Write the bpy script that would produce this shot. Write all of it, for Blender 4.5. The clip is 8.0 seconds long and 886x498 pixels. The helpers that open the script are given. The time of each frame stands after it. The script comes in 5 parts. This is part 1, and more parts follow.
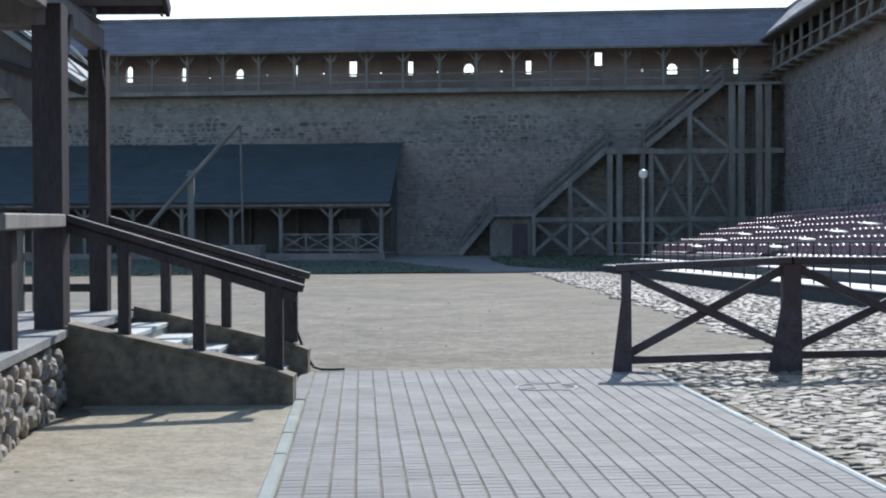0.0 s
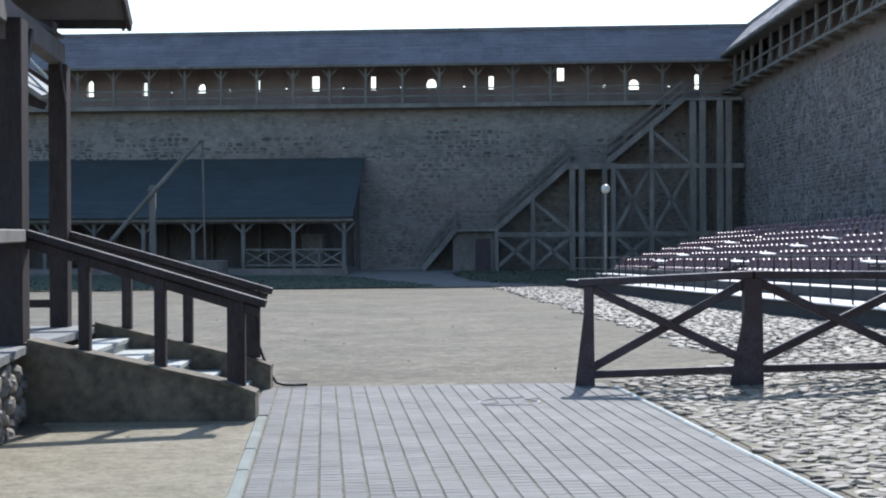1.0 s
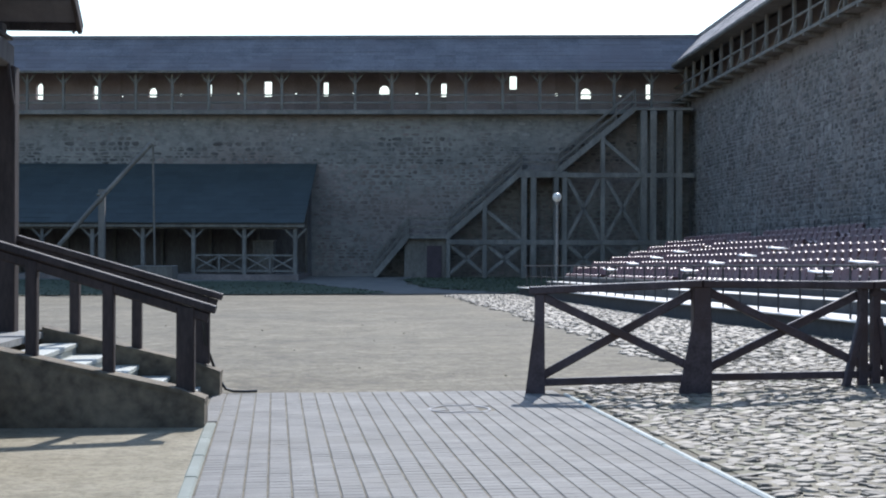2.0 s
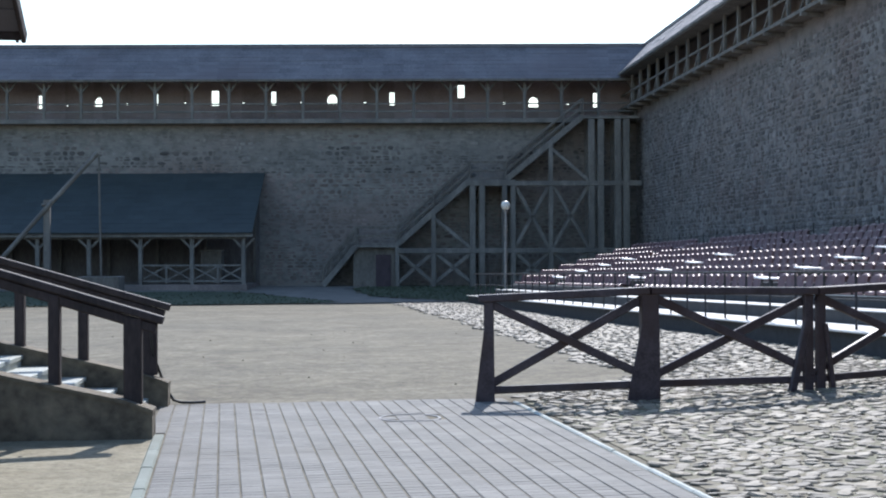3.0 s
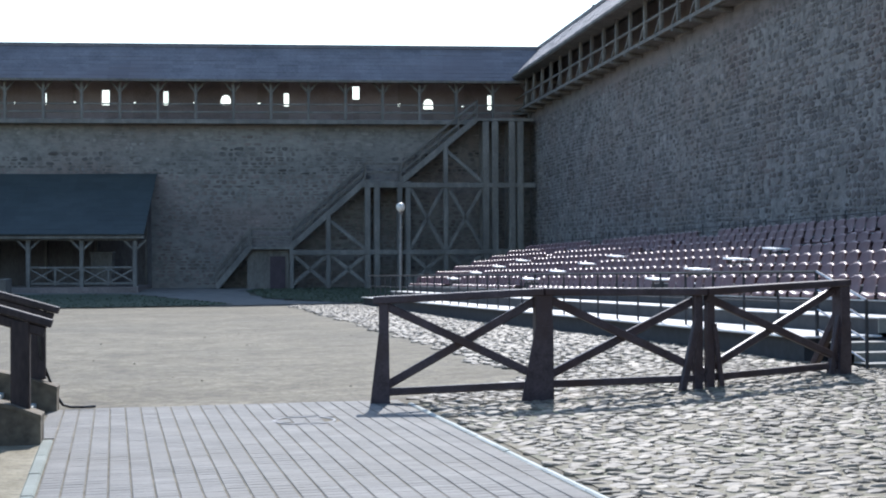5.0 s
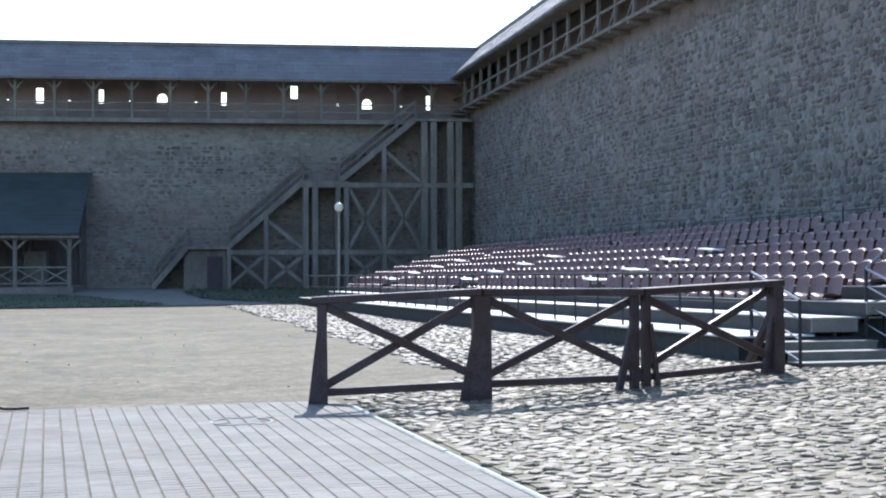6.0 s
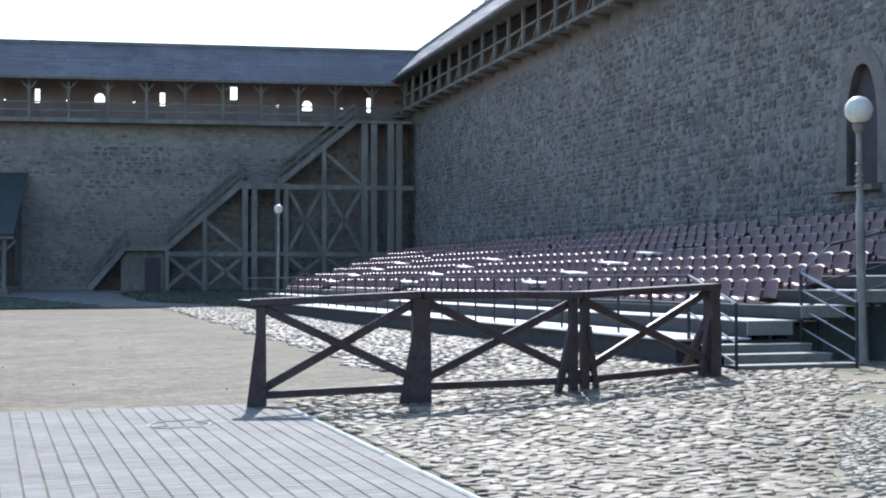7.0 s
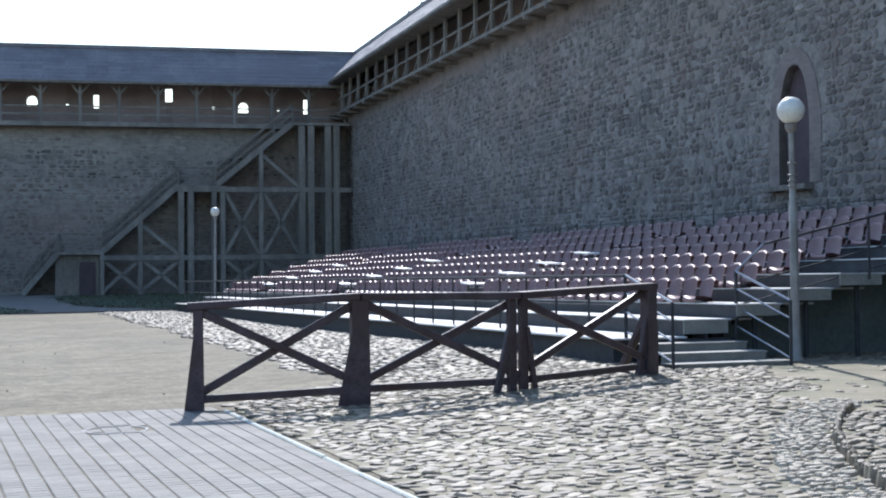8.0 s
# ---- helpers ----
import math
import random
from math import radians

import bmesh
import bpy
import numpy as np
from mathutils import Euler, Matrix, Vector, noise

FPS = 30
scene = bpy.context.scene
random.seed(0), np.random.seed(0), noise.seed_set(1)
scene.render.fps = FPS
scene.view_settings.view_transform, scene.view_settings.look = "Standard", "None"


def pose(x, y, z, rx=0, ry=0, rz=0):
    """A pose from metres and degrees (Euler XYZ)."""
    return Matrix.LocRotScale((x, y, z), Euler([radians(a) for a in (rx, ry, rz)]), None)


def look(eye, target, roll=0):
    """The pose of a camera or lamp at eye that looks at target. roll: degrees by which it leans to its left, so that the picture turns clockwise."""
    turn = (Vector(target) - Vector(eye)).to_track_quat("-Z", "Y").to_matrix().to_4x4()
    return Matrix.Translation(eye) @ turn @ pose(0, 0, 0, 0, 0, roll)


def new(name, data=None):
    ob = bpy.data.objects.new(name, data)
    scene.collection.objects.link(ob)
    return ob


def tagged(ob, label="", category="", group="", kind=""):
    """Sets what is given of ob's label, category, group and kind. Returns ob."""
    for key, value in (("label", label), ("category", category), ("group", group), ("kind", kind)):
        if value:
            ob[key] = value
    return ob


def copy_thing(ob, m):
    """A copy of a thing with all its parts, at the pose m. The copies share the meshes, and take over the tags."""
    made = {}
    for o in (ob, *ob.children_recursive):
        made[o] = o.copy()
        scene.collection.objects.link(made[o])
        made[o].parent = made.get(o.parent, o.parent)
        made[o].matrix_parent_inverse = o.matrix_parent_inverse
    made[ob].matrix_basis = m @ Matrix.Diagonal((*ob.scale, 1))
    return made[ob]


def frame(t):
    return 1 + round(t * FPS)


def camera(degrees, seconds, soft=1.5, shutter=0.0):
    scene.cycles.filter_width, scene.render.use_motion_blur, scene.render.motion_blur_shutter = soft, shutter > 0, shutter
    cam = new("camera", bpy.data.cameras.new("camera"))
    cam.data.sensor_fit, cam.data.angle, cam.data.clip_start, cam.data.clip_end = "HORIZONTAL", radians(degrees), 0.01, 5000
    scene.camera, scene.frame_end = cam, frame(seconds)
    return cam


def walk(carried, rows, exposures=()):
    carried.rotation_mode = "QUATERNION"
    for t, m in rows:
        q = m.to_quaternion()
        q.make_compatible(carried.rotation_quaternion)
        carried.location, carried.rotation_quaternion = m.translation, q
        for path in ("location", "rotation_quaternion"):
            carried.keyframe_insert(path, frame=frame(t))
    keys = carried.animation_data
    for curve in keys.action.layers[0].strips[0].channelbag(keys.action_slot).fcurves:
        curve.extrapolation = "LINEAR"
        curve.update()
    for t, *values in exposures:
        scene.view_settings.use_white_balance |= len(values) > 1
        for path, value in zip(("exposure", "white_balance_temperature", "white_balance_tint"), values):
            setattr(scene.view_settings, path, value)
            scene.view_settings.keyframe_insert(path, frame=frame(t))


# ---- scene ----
# The camera stands in one spot and pans from left to right.
cam = camera(36.2, 8.0, soft=2.0)
EYE = 1.65
ROWS = [
    (0.0, -0.025, -0.978, 0.200),
    (0.5, -0.858, -0.597, 0.252),
    (1.0, -1.589, -0.353, 0.261),
    (1.5, -2.561, -0.252, -0.109),
    (3.0, -5.789, 0.309, 0.170),
    (3.5, -6.840, 0.280, 0.201),
    (4.0, -7.944, 0.336, 0.274),
    (4.5, -9.022, 0.372, 0.254),
    (6.0, -12.826, 0.366, 0.156),
    (6.5, -14.084, 0.427, 0.078),
    (7.0, -15.363, 0.474, -0.060),
    (7.5, -16.605, 0.535, -0.044),
    (8.0, -17.972, 0.531, 0.399),
]
walk(cam, [(t, pose(0, 0, EYE, 90 + pitch, roll, yaw)) for t, yaw, pitch, roll in ROWS],
     exposures=[(0.0, 0.48, 5520, 12), (3.0, 0.47, 5520, 12), (4.5, 0.52, 5520, 12), (6.2, 0.86, 5520, 12), (8.0, 0.71, 5520, 12)])

# ---- light: a high sun ahead, slightly to one side, in a hazy sky ----
SUN_EL, SUN_AZ = 42.0, 15.0
world = bpy.data.worlds.new("sky")
scene.world = world
world.use_nodes = True
wn = world.node_tree
sky = wn.nodes.new("ShaderNodeTexSky")
sky.sky_type = "NISHITA"
sky.sun_disc = False
sky.sun_elevation, sky.sun_rotation = radians(SUN_EL), radians(SUN_AZ)
sky.dust_density, sky.air_density, sky.ozone_density = 1.0, 1.6, 2.0
wn.links.new(sky.outputs[0], wn.nodes["Background"].inputs[0])
wn.nodes["Background"].inputs[1].default_value = 0.15
sun = new("sun", bpy.data.lights.new("sun", "SUN"))
sun.data.energy, sun.data.angle, sun.data.color = 4.5, radians(0.6), (1.0, 0.90, 0.76)
sd = Vector((math.sin(radians(SUN_AZ)) * math.cos(radians(SUN_EL)), math.cos(radians(SUN_AZ)) * math.cos(radians(SUN_EL)), math.sin(radians(SUN_EL))))
sun.matrix_world = look(sd * 60, (0, 0, 0))


# ---- materials ----
def material(name, c1, c2, scale=3.0, rough=0.8, bump=0.3, fine=40.0, c3=None, metal=0.0, island=0.0, spread=0.0, stretch=(1, 1, 1), wear=0.5, bump_size=0.02):
    """Two-scale noise between two colours, with optional stains, per-piece variation and relief."""
    m = bpy.data.materials.new(name)
    m.use_nodes = True
    n, l = m.node_tree.nodes, m.node_tree.links
    b = n["Principled BSDF"]
    tc = n.new("ShaderNodeTexCoord")
    mp = n.new("ShaderNodeMapping")
    mp.inputs["Scale"].default_value = stretch
    geo = n.new("ShaderNodeNewGeometry")
    l.new(geo.outputs["Position"], mp.inputs[0])
    big, small = n.new("ShaderNodeTexNoise"), n.new("ShaderNodeTexNoise")
    big.inputs["Scale"].default_value, small.inputs["Scale"].default_value = scale, fine
    big.inputs["Detail"].default_value, small.inputs["Detail"].default_value = 5.0, 4.0
    big.inputs["Roughness"].default_value = 0.6
    for t in (big, small):
        l.new(mp.outputs[0], t.inputs["Vector"])
    add = n.new("ShaderNodeMath")
    add.operation = "MULTIPLY_ADD"
    add.inputs[1].default_value = 0.45
    l.new(small.outputs[0], add.inputs[0])
    sub = n.new("ShaderNodeMath")
    sub.operation = "MULTIPLY"
    sub.inputs[1].default_value = 0.55
    l.new(big.outputs[0], sub.inputs[0])
    l.new(sub.outputs[0], add.inputs[2])
    ramp = n.new("ShaderNodeValToRGB")
    ramp.color_ramp.elements[0].position, ramp.color_ramp.elements[1].position = 0.5 - 0.28 * wear, 0.5 + 0.28 * wear
    ramp.color_ramp.elements[0].color, ramp.color_ramp.elements[1].color = (*c1, 1), (*c2, 1)
    l.new(add.outputs[0], ramp.inputs[0])
    col = ramp.outputs[0]
    if c3:
        st = n.new("ShaderNodeTexNoise")
        st.inputs["Scale"].default_value, st.inputs["Detail"].default_value = scale * 0.37, 6.0
        l.new(mp.outputs[0], st.inputs["Vector"])
        r3 = n.new("ShaderNodeValToRGB")
        r3.color_ramp.elements[0].position, r3.color_ramp.elements[1].position = 0.47, 0.68
        l.new(st.outputs[0], r3.inputs[0])
        mx = n.new("ShaderNodeMix")
        mx.data_type = "RGBA"
        mx.inputs[7].default_value = (*c3, 1)
        l.new(r3.outputs[0], mx.inputs[0])
        l.new(col, mx.inputs[6])
        col = mx.outputs[2]
    if island or spread:
        src = geo.outputs["Random Per Island"]
        if spread:
            src = n.new("ShaderNodeObjectInfo").outputs["Random"]
        hsv = n.new("ShaderNodeHueSaturation")
        rng = n.new("ShaderNodeMapRange")
        k = island or spread
        rng.inputs[3].default_value, rng.inputs[4].default_value = 1 - k, 1 + k
        l.new(src, rng.inputs[0])
        l.new(rng.outputs[0], hsv.inputs["Value"])
        l.new(col, hsv.inputs["Color"])
        col = hsv.outputs[0]
    l.new(col, b.inputs["Base Color"])
    b.inputs["Metallic"].default_value = metal
    rr = n.new("ShaderNodeMapRange")
    rr.inputs[3].default_value, rr.inputs[4].default_value = max(0.05, rough - 0.12), min(1.0, rough + 0.12)
    l.new(small.outputs[0], rr.inputs[0])
    l.new(rr.outputs[0], b.inputs["Roughness"])
    if bump:
        bp = n.new("ShaderNodeBump")
        bp.inputs["Strength"].default_value, bp.inputs["Distance"].default_value = bump, bump_size
        l.new(add.outputs[0], bp.inputs["Height"])
        l.new(bp.outputs[0], b.inputs["Normal"])
    return m



def sand_material(name, c1, c2, c3, scuff):
    """Trodden sand: broad tone drifts, darker blotches in the colour for scuffs and footprints, and grain."""
    m = material(name, c1, c2, 0.5, 0.95, 0.0, 3.0, c3=c3, wear=0.6)
    n, l = m.node_tree.nodes, m.node_tree.links
    b = n["Principled BSDF"]
    pos = n.new("ShaderNodeNewGeometry").outputs["Position"]
    col = b.inputs["Base Color"].links[0].from_socket
    # blotches at four sizes, each with its own threshold
    for scale, lo, hi, dark in ((0.7, 0.42, 0.60, 0.82), (2.4, 0.42, 0.58, 0.68), (7.0, 0.42, 0.55, 0.64), (18.0, 0.40, 0.50, 0.60)):
        dark = 1 - (1 - dark) * scuff
        t = n.new("ShaderNodeTexNoise")
        t.inputs["Scale"].default_value, t.inputs["Detail"].default_value, t.inputs["Roughness"].default_value = scale, 5.0, 0.65
        l.new(pos, t.inputs["Vector"])
        r = n.new("ShaderNodeValToRGB")
        r.color_ramp.elements[0].position, r.color_ramp.elements[1].position = lo, hi
        r.color_ramp.elements[0].color, r.color_ramp.elements[1].color = (dark, dark * 0.99, dark * 0.96, 1), (1, 1, 1, 1)
        l.new(t.outputs[0], r.inputs[0])
        mx = n.new("ShaderNodeMix")
        mx.data_type, mx.blend_type = "RGBA", "MULTIPLY"
        mx.inputs[0].default_value = 1.0
        l.new(col, mx.inputs[6])
        l.new(r.outputs[0], mx.inputs[7])
        col = mx.outputs[2]
    l.new(col, b.inputs["Base Color"])
    h = None
    for scale, gain in ((2.2, 0.02), (9.0, 0.016), (38.0, 0.006)):
        t = n.new("ShaderNodeTexNoise")
        t.inputs["Scale"].default_value, t.inputs["Detail"].default_value = scale, 3.0
        l.new(pos, t.inputs["Vector"])
        k = n.new("ShaderNodeMath")
        k.operation = "MULTIPLY_ADD"
        k.inputs[1].default_value = gain
        l.new(t.outputs[0], k.inputs[0])
        if h:
            l.new(h, k.inputs[2])
        h = k.outputs[0]
    bp = n.new("ShaderNodeBump")
    bp.inputs["Strength"].default_value, bp.inputs["Distance"].default_value = 0.9, 1.0
    l.new(h, bp.inputs["Height"])
    l.new(bp.outputs[0], b.inputs["Normal"])
    return m


M_SAND = sand_material("sand", (0.146, 0.126, 0.084), (0.264, 0.233, 0.161), (0.167, 0.148, 0.103), 0.85)
M_SAND2 = sand_material("yellow_sand", (0.248, 0.219, 0.152), (0.354, 0.317, 0.225), (0.262, 0.237, 0.170), 0.5)
M_CLOD = material("earth_clod", (0.137, 0.122, 0.090), (0.245, 0.220, 0.166), 9, 0.95, 0.5, 40, island=0.3)
M_BED = material("cobble_bedding", (0.156, 0.135, 0.090), (0.259, 0.230, 0.162), 2.5, 0.95, 0.8, 30, c3=(0.143, 0.148, 0.090), bump_size=0.03)
M_GRASS = material("grass", (0.048, 0.060, 0.032), (0.084, 0.094, 0.053), 0.7, 0.9, 0.6, 12, bump_size=0.04)
M_PATH = material("trodden_path", (0.144, 0.130, 0.108), (0.216, 0.194, 0.166), 1.1, 0.95, 0.6, 25)
M_COBBLE = material("cobble_stone", (0.103, 0.087, 0.061), (0.237, 0.204, 0.151), 5.0, 0.68, 0.5, 45, c3=(0.165, 0.137, 0.089), island=0.55, bump_size=0.01)
M_COBBLE_P = material("cobble_stone_single", (0.103, 0.087, 0.061), (0.237, 0.204, 0.151), 5.0, 0.68, 0.5, 45, c3=(0.165, 0.137, 0.089), spread=0.55, bump_size=0.01)
M_RUBBLE = material("pale_rubble", (0.266, 0.234, 0.177), (0.429, 0.380, 0.296), 6.0, 0.75, 0.4, 45, island=0.3, bump_size=0.01)
M_PAVER = material("concrete_paver", (0.122, 0.118, 0.108), (0.193, 0.186, 0.169), 2.2, 0.8, 0.8, 50, c3=(0.145, 0.138, 0.122), island=0.11, bump_size=0.01)
M_PAVER_P = material("concrete_paver_single", (0.122, 0.118, 0.108), (0.193, 0.186, 0.169), 2.2, 0.8, 0.8, 50, c3=(0.145, 0.138, 0.122), spread=0.11, bump_size=0.01)
M_JOINT = material("joint_sand", (0.10, 0.097, 0.092), (0.175, 0.17, 0.16), 6, 0.95, 0.5, 60)
M_KERB = material("pale_concrete", (0.408, 0.428, 0.389), (0.586, 0.595, 0.541), 3.0, 0.85, 0.4, 50, c3=(0.391, 0.417, 0.372), bump_size=0.008)
M_WOOD = material("dark_stained_timber", (0.028, 0.022, 0.021), (0.069, 0.052, 0.049), 4.0, 0.7, 0.4, 35, stretch=(1, 1, 0.25), bump_size=0.006)
M_FENCE = material("brown_stained_timber", (0.045, 0.034, 0.038), (0.099, 0.076, 0.081), 5.0, 0.45, 0.4, 40, c3=(0.062, 0.039, 0.035), bump_size=0.006)
M_GREYWOOD = material("weathered_timber", (0.130, 0.119, 0.103), (0.259, 0.239, 0.211), 2.5, 0.85, 0.5, 18, stretch=(1, 1, 0.3), c3=(0.124, 0.115, 0.103), bump_size=0.01)
M_OLDWOOD = material("old_dark_timber", (0.098, 0.087, 0.073), (0.210, 0.189, 0.161), 2.5, 0.85, 0.5, 18, stretch=(1, 1, 0.3), bump_size=0.01)
M_SHINGLE = material("weathered_shingles", (0.100, 0.094, 0.101), (0.184, 0.172, 0.181), 0.8, 0.7, 0.7, 9, c3=(0.131, 0.115, 0.121), island=0.12, bump_size=0.03)
M_SHEDROOF = material("green_shed_roof", (0.030, 0.038, 0.037), (0.050, 0.060, 0.058), 0.6, 0.7, 0.4, 8, bump_size=0.02, island=0.12)
M_MORTAR = material("wall_mortar", (0.168, 0.154, 0.138), (0.303, 0.280, 0.258), 0.9, 0.95, 1.0, 9, c3=(0.228, 0.195, 0.167), bump_size=0.06)
M_WALLSTONE = material("field_stone", (0.108, 0.098, 0.091), (0.238, 0.218, 0.203), 1.1, 0.9, 0.5, 12, c3=(0.152, 0.123, 0.111), island=0.42, bump_size=0.025)
M_WALLSTONE_P = material("field_stone_single", (0.108, 0.098, 0.091), (0.238, 0.218, 0.203), 1.1, 0.9, 0.5, 12, c3=(0.152, 0.123, 0.111), spread=0.42, bump_size=0.025)
M_NORTHMORTAR = material("north_wall_mortar", (0.193, 0.179, 0.160), (0.299, 0.276, 0.241), 0.5, 0.95, 0.8, 5, c3=(0.218, 0.174, 0.150), stretch=(0.5, 0.5, 1.6), bump_size=0.05)
M_COURSE = material("coursed_stone", (0.166, 0.151, 0.136), (0.292, 0.267, 0.237), 0.5, 0.9, 0.5, 9, c3=(0.217, 0.171, 0.150), island=0.22, bump_size=0.02)
# board tone that carries the shade and haze inside shed and porch
M_SHADEBOARD = material("boarding_shade_tone", (0.098, 0.086, 0.081), (0.172, 0.155, 0.144), 1.5, 0.9, 0.4, 12, stretch=(1, 1, 0.3))
M_DARKCOURSE = material("dark_course_stone", (0.10, 0.092, 0.085), (0.215, 0.197, 0.178), 0.6, 0.9, 0.5, 9, c3=(0.15, 0.125, 0.11), island=0.35, bump_size=0.02)
M_REDCOURSE = material("reddish_course", (0.155, 0.125, 0.11), (0.265, 0.215, 0.19), 0.5, 0.9, 0.5, 9, c3=(0.19, 0.165, 0.145), island=0.2, bump_size=0.02)
M_BAND = material("brick_band", (0.161, 0.132, 0.120), (0.242, 0.203, 0.185), 0.8, 0.92, 0.6, 8, c3=(0.205, 0.184, 0.166), stretch=(1, 0.5, 2.0), bump_size=0.03)


def pocked(m, scale, dark):
    """Puts the dark of small pits and lost mortar into a wall material's colour, as noise."""
    n, l = m.node_tree.nodes, m.node_tree.links
    b = n["Principled BSDF"]
    src = b.inputs["Base Color"].links[0].from_socket
    t = n.new("ShaderNodeTexNoise")
    t.inputs["Scale"].default_value, t.inputs["Detail"].default_value, t.inputs["Roughness"].default_value = scale, 4.0, 0.65
    l.new(n.new("ShaderNodeNewGeometry").outputs["Position"], t.inputs["Vector"])
    r = n.new("ShaderNodeValToRGB")
    r.color_ramp.elements[0].position, r.color_ramp.elements[1].position = 0.38, 0.52
    r.color_ramp.elements[0].color, r.color_ramp.elements[1].color = (dark, dark, dark, 1), (1, 1, 1, 1)
    l.new(t.outputs[0], r.inputs[0])
    mx = n.new("ShaderNodeMix")
    mx.data_type, mx.blend_type = "RGBA", "MULTIPLY"
    mx.inputs[0].default_value = 1.0
    l.new(src, mx.inputs[6])
    l.new(r.outputs[0], mx.inputs[7])
    l.new(mx.outputs[2], b.inputs["Base Color"])


for m, size, dark in ((M_MORTAR, 3.4, 0.62), (M_WALLSTONE, 0.8, 0.74), (M_WALLSTONE_P, 0.8, 0.74), (M_NORTHMORTAR, 2.2, 0.75), (M_COURSE, 0.45, 0.76), (M_DARKCOURSE, 0.6, 0.76), (M_REDCOURSE, 0.45, 0.76), (M_BAND, 1.3, 0.7)):
    pocked(m, size, dark)
M_BRICK = material("old_red_brick", (0.224, 0.174, 0.165), (0.347, 0.280, 0.269), 0.9, 0.9, 0.6, 12, c3=(0.302, 0.246, 0.224), bump_size=0.02, island=0.2)
# the same brick lightened, to put the haze over the shaded walk into its colour
M_BRICKHAZE = material("haze_lifted_brick", (0.30, 0.235, 0.215), (0.43, 0.36, 0.335), 0.9, 0.9, 0.6, 12, c3=(0.36, 0.31, 0.285), bump_size=0.02, island=0.15)
M_BASESTONE = material("base_boulder", (0.160, 0.140, 0.108), (0.320, 0.288, 0.232), 5, 0.75, 0.5, 30, c3=(0.320, 0.264, 0.216), spread=0.3, bump_size=0.01)
M_PLASTER = material("stained_plaster", (0.061, 0.050, 0.037), (0.245, 0.202, 0.137), 1.6, 0.95, 0.9, 9, c3=(0.092, 0.076, 0.052), bump_size=0.02)
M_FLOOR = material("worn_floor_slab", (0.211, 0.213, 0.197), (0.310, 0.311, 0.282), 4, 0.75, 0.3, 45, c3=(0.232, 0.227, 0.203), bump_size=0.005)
# rough floor stone, kept darker than the steps partly for the porch roof's shade
M_RIM = material("rough_floor_stone", (0.15, 0.15, 0.142), (0.30, 0.30, 0.285), 3.0, 0.85, 0.9, 18, c3=(0.17, 0.168, 0.155), bump_size=0.02)
M_KERB2 = material("greenish_concrete", (0.184, 0.205, 0.178), (0.269, 0.291, 0.253), 3.0, 0.85, 0.4, 50, c3=(0.184, 0.202, 0.173), bump_size=0.008)
M_SHADE = material("under_seat_shade", (0.07, 0.088, 0.08), (0.13, 0.15, 0.138), 1.5, 0.9, 0.3, 14)
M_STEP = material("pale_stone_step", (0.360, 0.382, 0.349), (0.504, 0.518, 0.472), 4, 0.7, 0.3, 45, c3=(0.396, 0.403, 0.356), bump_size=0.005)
M_SEAT = material("plum_seat_plastic", (0.140, 0.077, 0.080), (0.216, 0.124, 0.126), 6, 0.45, 0.1, 60, c3=(0.153, 0.084, 0.082), bump_size=0.002)
M_DECK = material("pale_deck_board", (0.510, 0.510, 0.493), (0.680, 0.680, 0.654), 3, 0.38, 0.3, 30, c3=(0.374, 0.365, 0.348), bump_size=0.005)
M_RISER = material("riser_shade_tone", (0.029, 0.029, 0.031), (0.063, 0.063, 0.063), 3, 0.8, 0.3, 30)
M_FASCIA = material("grey_board", (0.170, 0.169, 0.150), (0.269, 0.266, 0.234), 3, 0.8, 0.3, 30)
M_BLACK = material("black_steel", (0.022, 0.022, 0.023), (0.054, 0.054, 0.058), 6, 0.75, 0.1, 60)
M_STEEL = material("pale_steel_rail", (0.22, 0.22, 0.23), (0.4, 0.4, 0.41), 6, 0.35, 0.1, 50, metal=0.9)
M_WHITEB = material("white_board", (0.72, 0.72, 0.71), (0.84, 0.84, 0.83), 3, 0.5, 0.1, 40)
M_POLE = material("painted_lamp_pole", (0.189, 0.177, 0.160), (0.319, 0.300, 0.267), 5, 0.55, 0.2, 50, c3=(0.182, 0.160, 0.137), bump_size=0.003)
M_GLOBE = material("opal_globe", (0.64, 0.61, 0.53), (0.76, 0.73, 0.65), 2, 0.3, 0.0, 20)
M_DARK = material("recess_shade_tone", (0.053, 0.038, 0.042), (0.091, 0.066, 0.073), 2, 0.9, 0.3, 20)
M_RUBBER = material("black_cable", (0.012, 0.012, 0.012), (0.025, 0.025, 0.025), 8, 0.5, 0.0, 60)
M_IRON = material("manhole_rim", (0.189, 0.185, 0.182), (0.280, 0.276, 0.269), 6, 0.8, 0.3, 50, c3=(0.322, 0.319, 0.311), bump_size=0.004)


for m in (M_WOOD, M_FENCE):
    m.node_tree.nodes["Principled BSDF"].inputs["Specular IOR Level"].default_value = 0.3


# ---- builders ----
def smooth(a, b, x):
    k = min(1.0, max(0.0, (x - a) / (b - a)))
    return k * k * (3 - 2 * k)


def ground_z(x, y):
    """Level near the camera, a gentle fall across the court, a bank up to the far wall."""
    z = -0.011 * max(0.0, min(y, 62.0) - 18.0)
    z += 0.53 * smooth(61.5, 73.5, y) + 0.005 * max(-25.0, min(15.0, x)) * smooth(20, 58, y) * (1 - smooth(61.5, 72, y))
    z += 0.12 * smooth(3.0, 8.0, x) * (1 - smooth(22, 40, y))
    return z


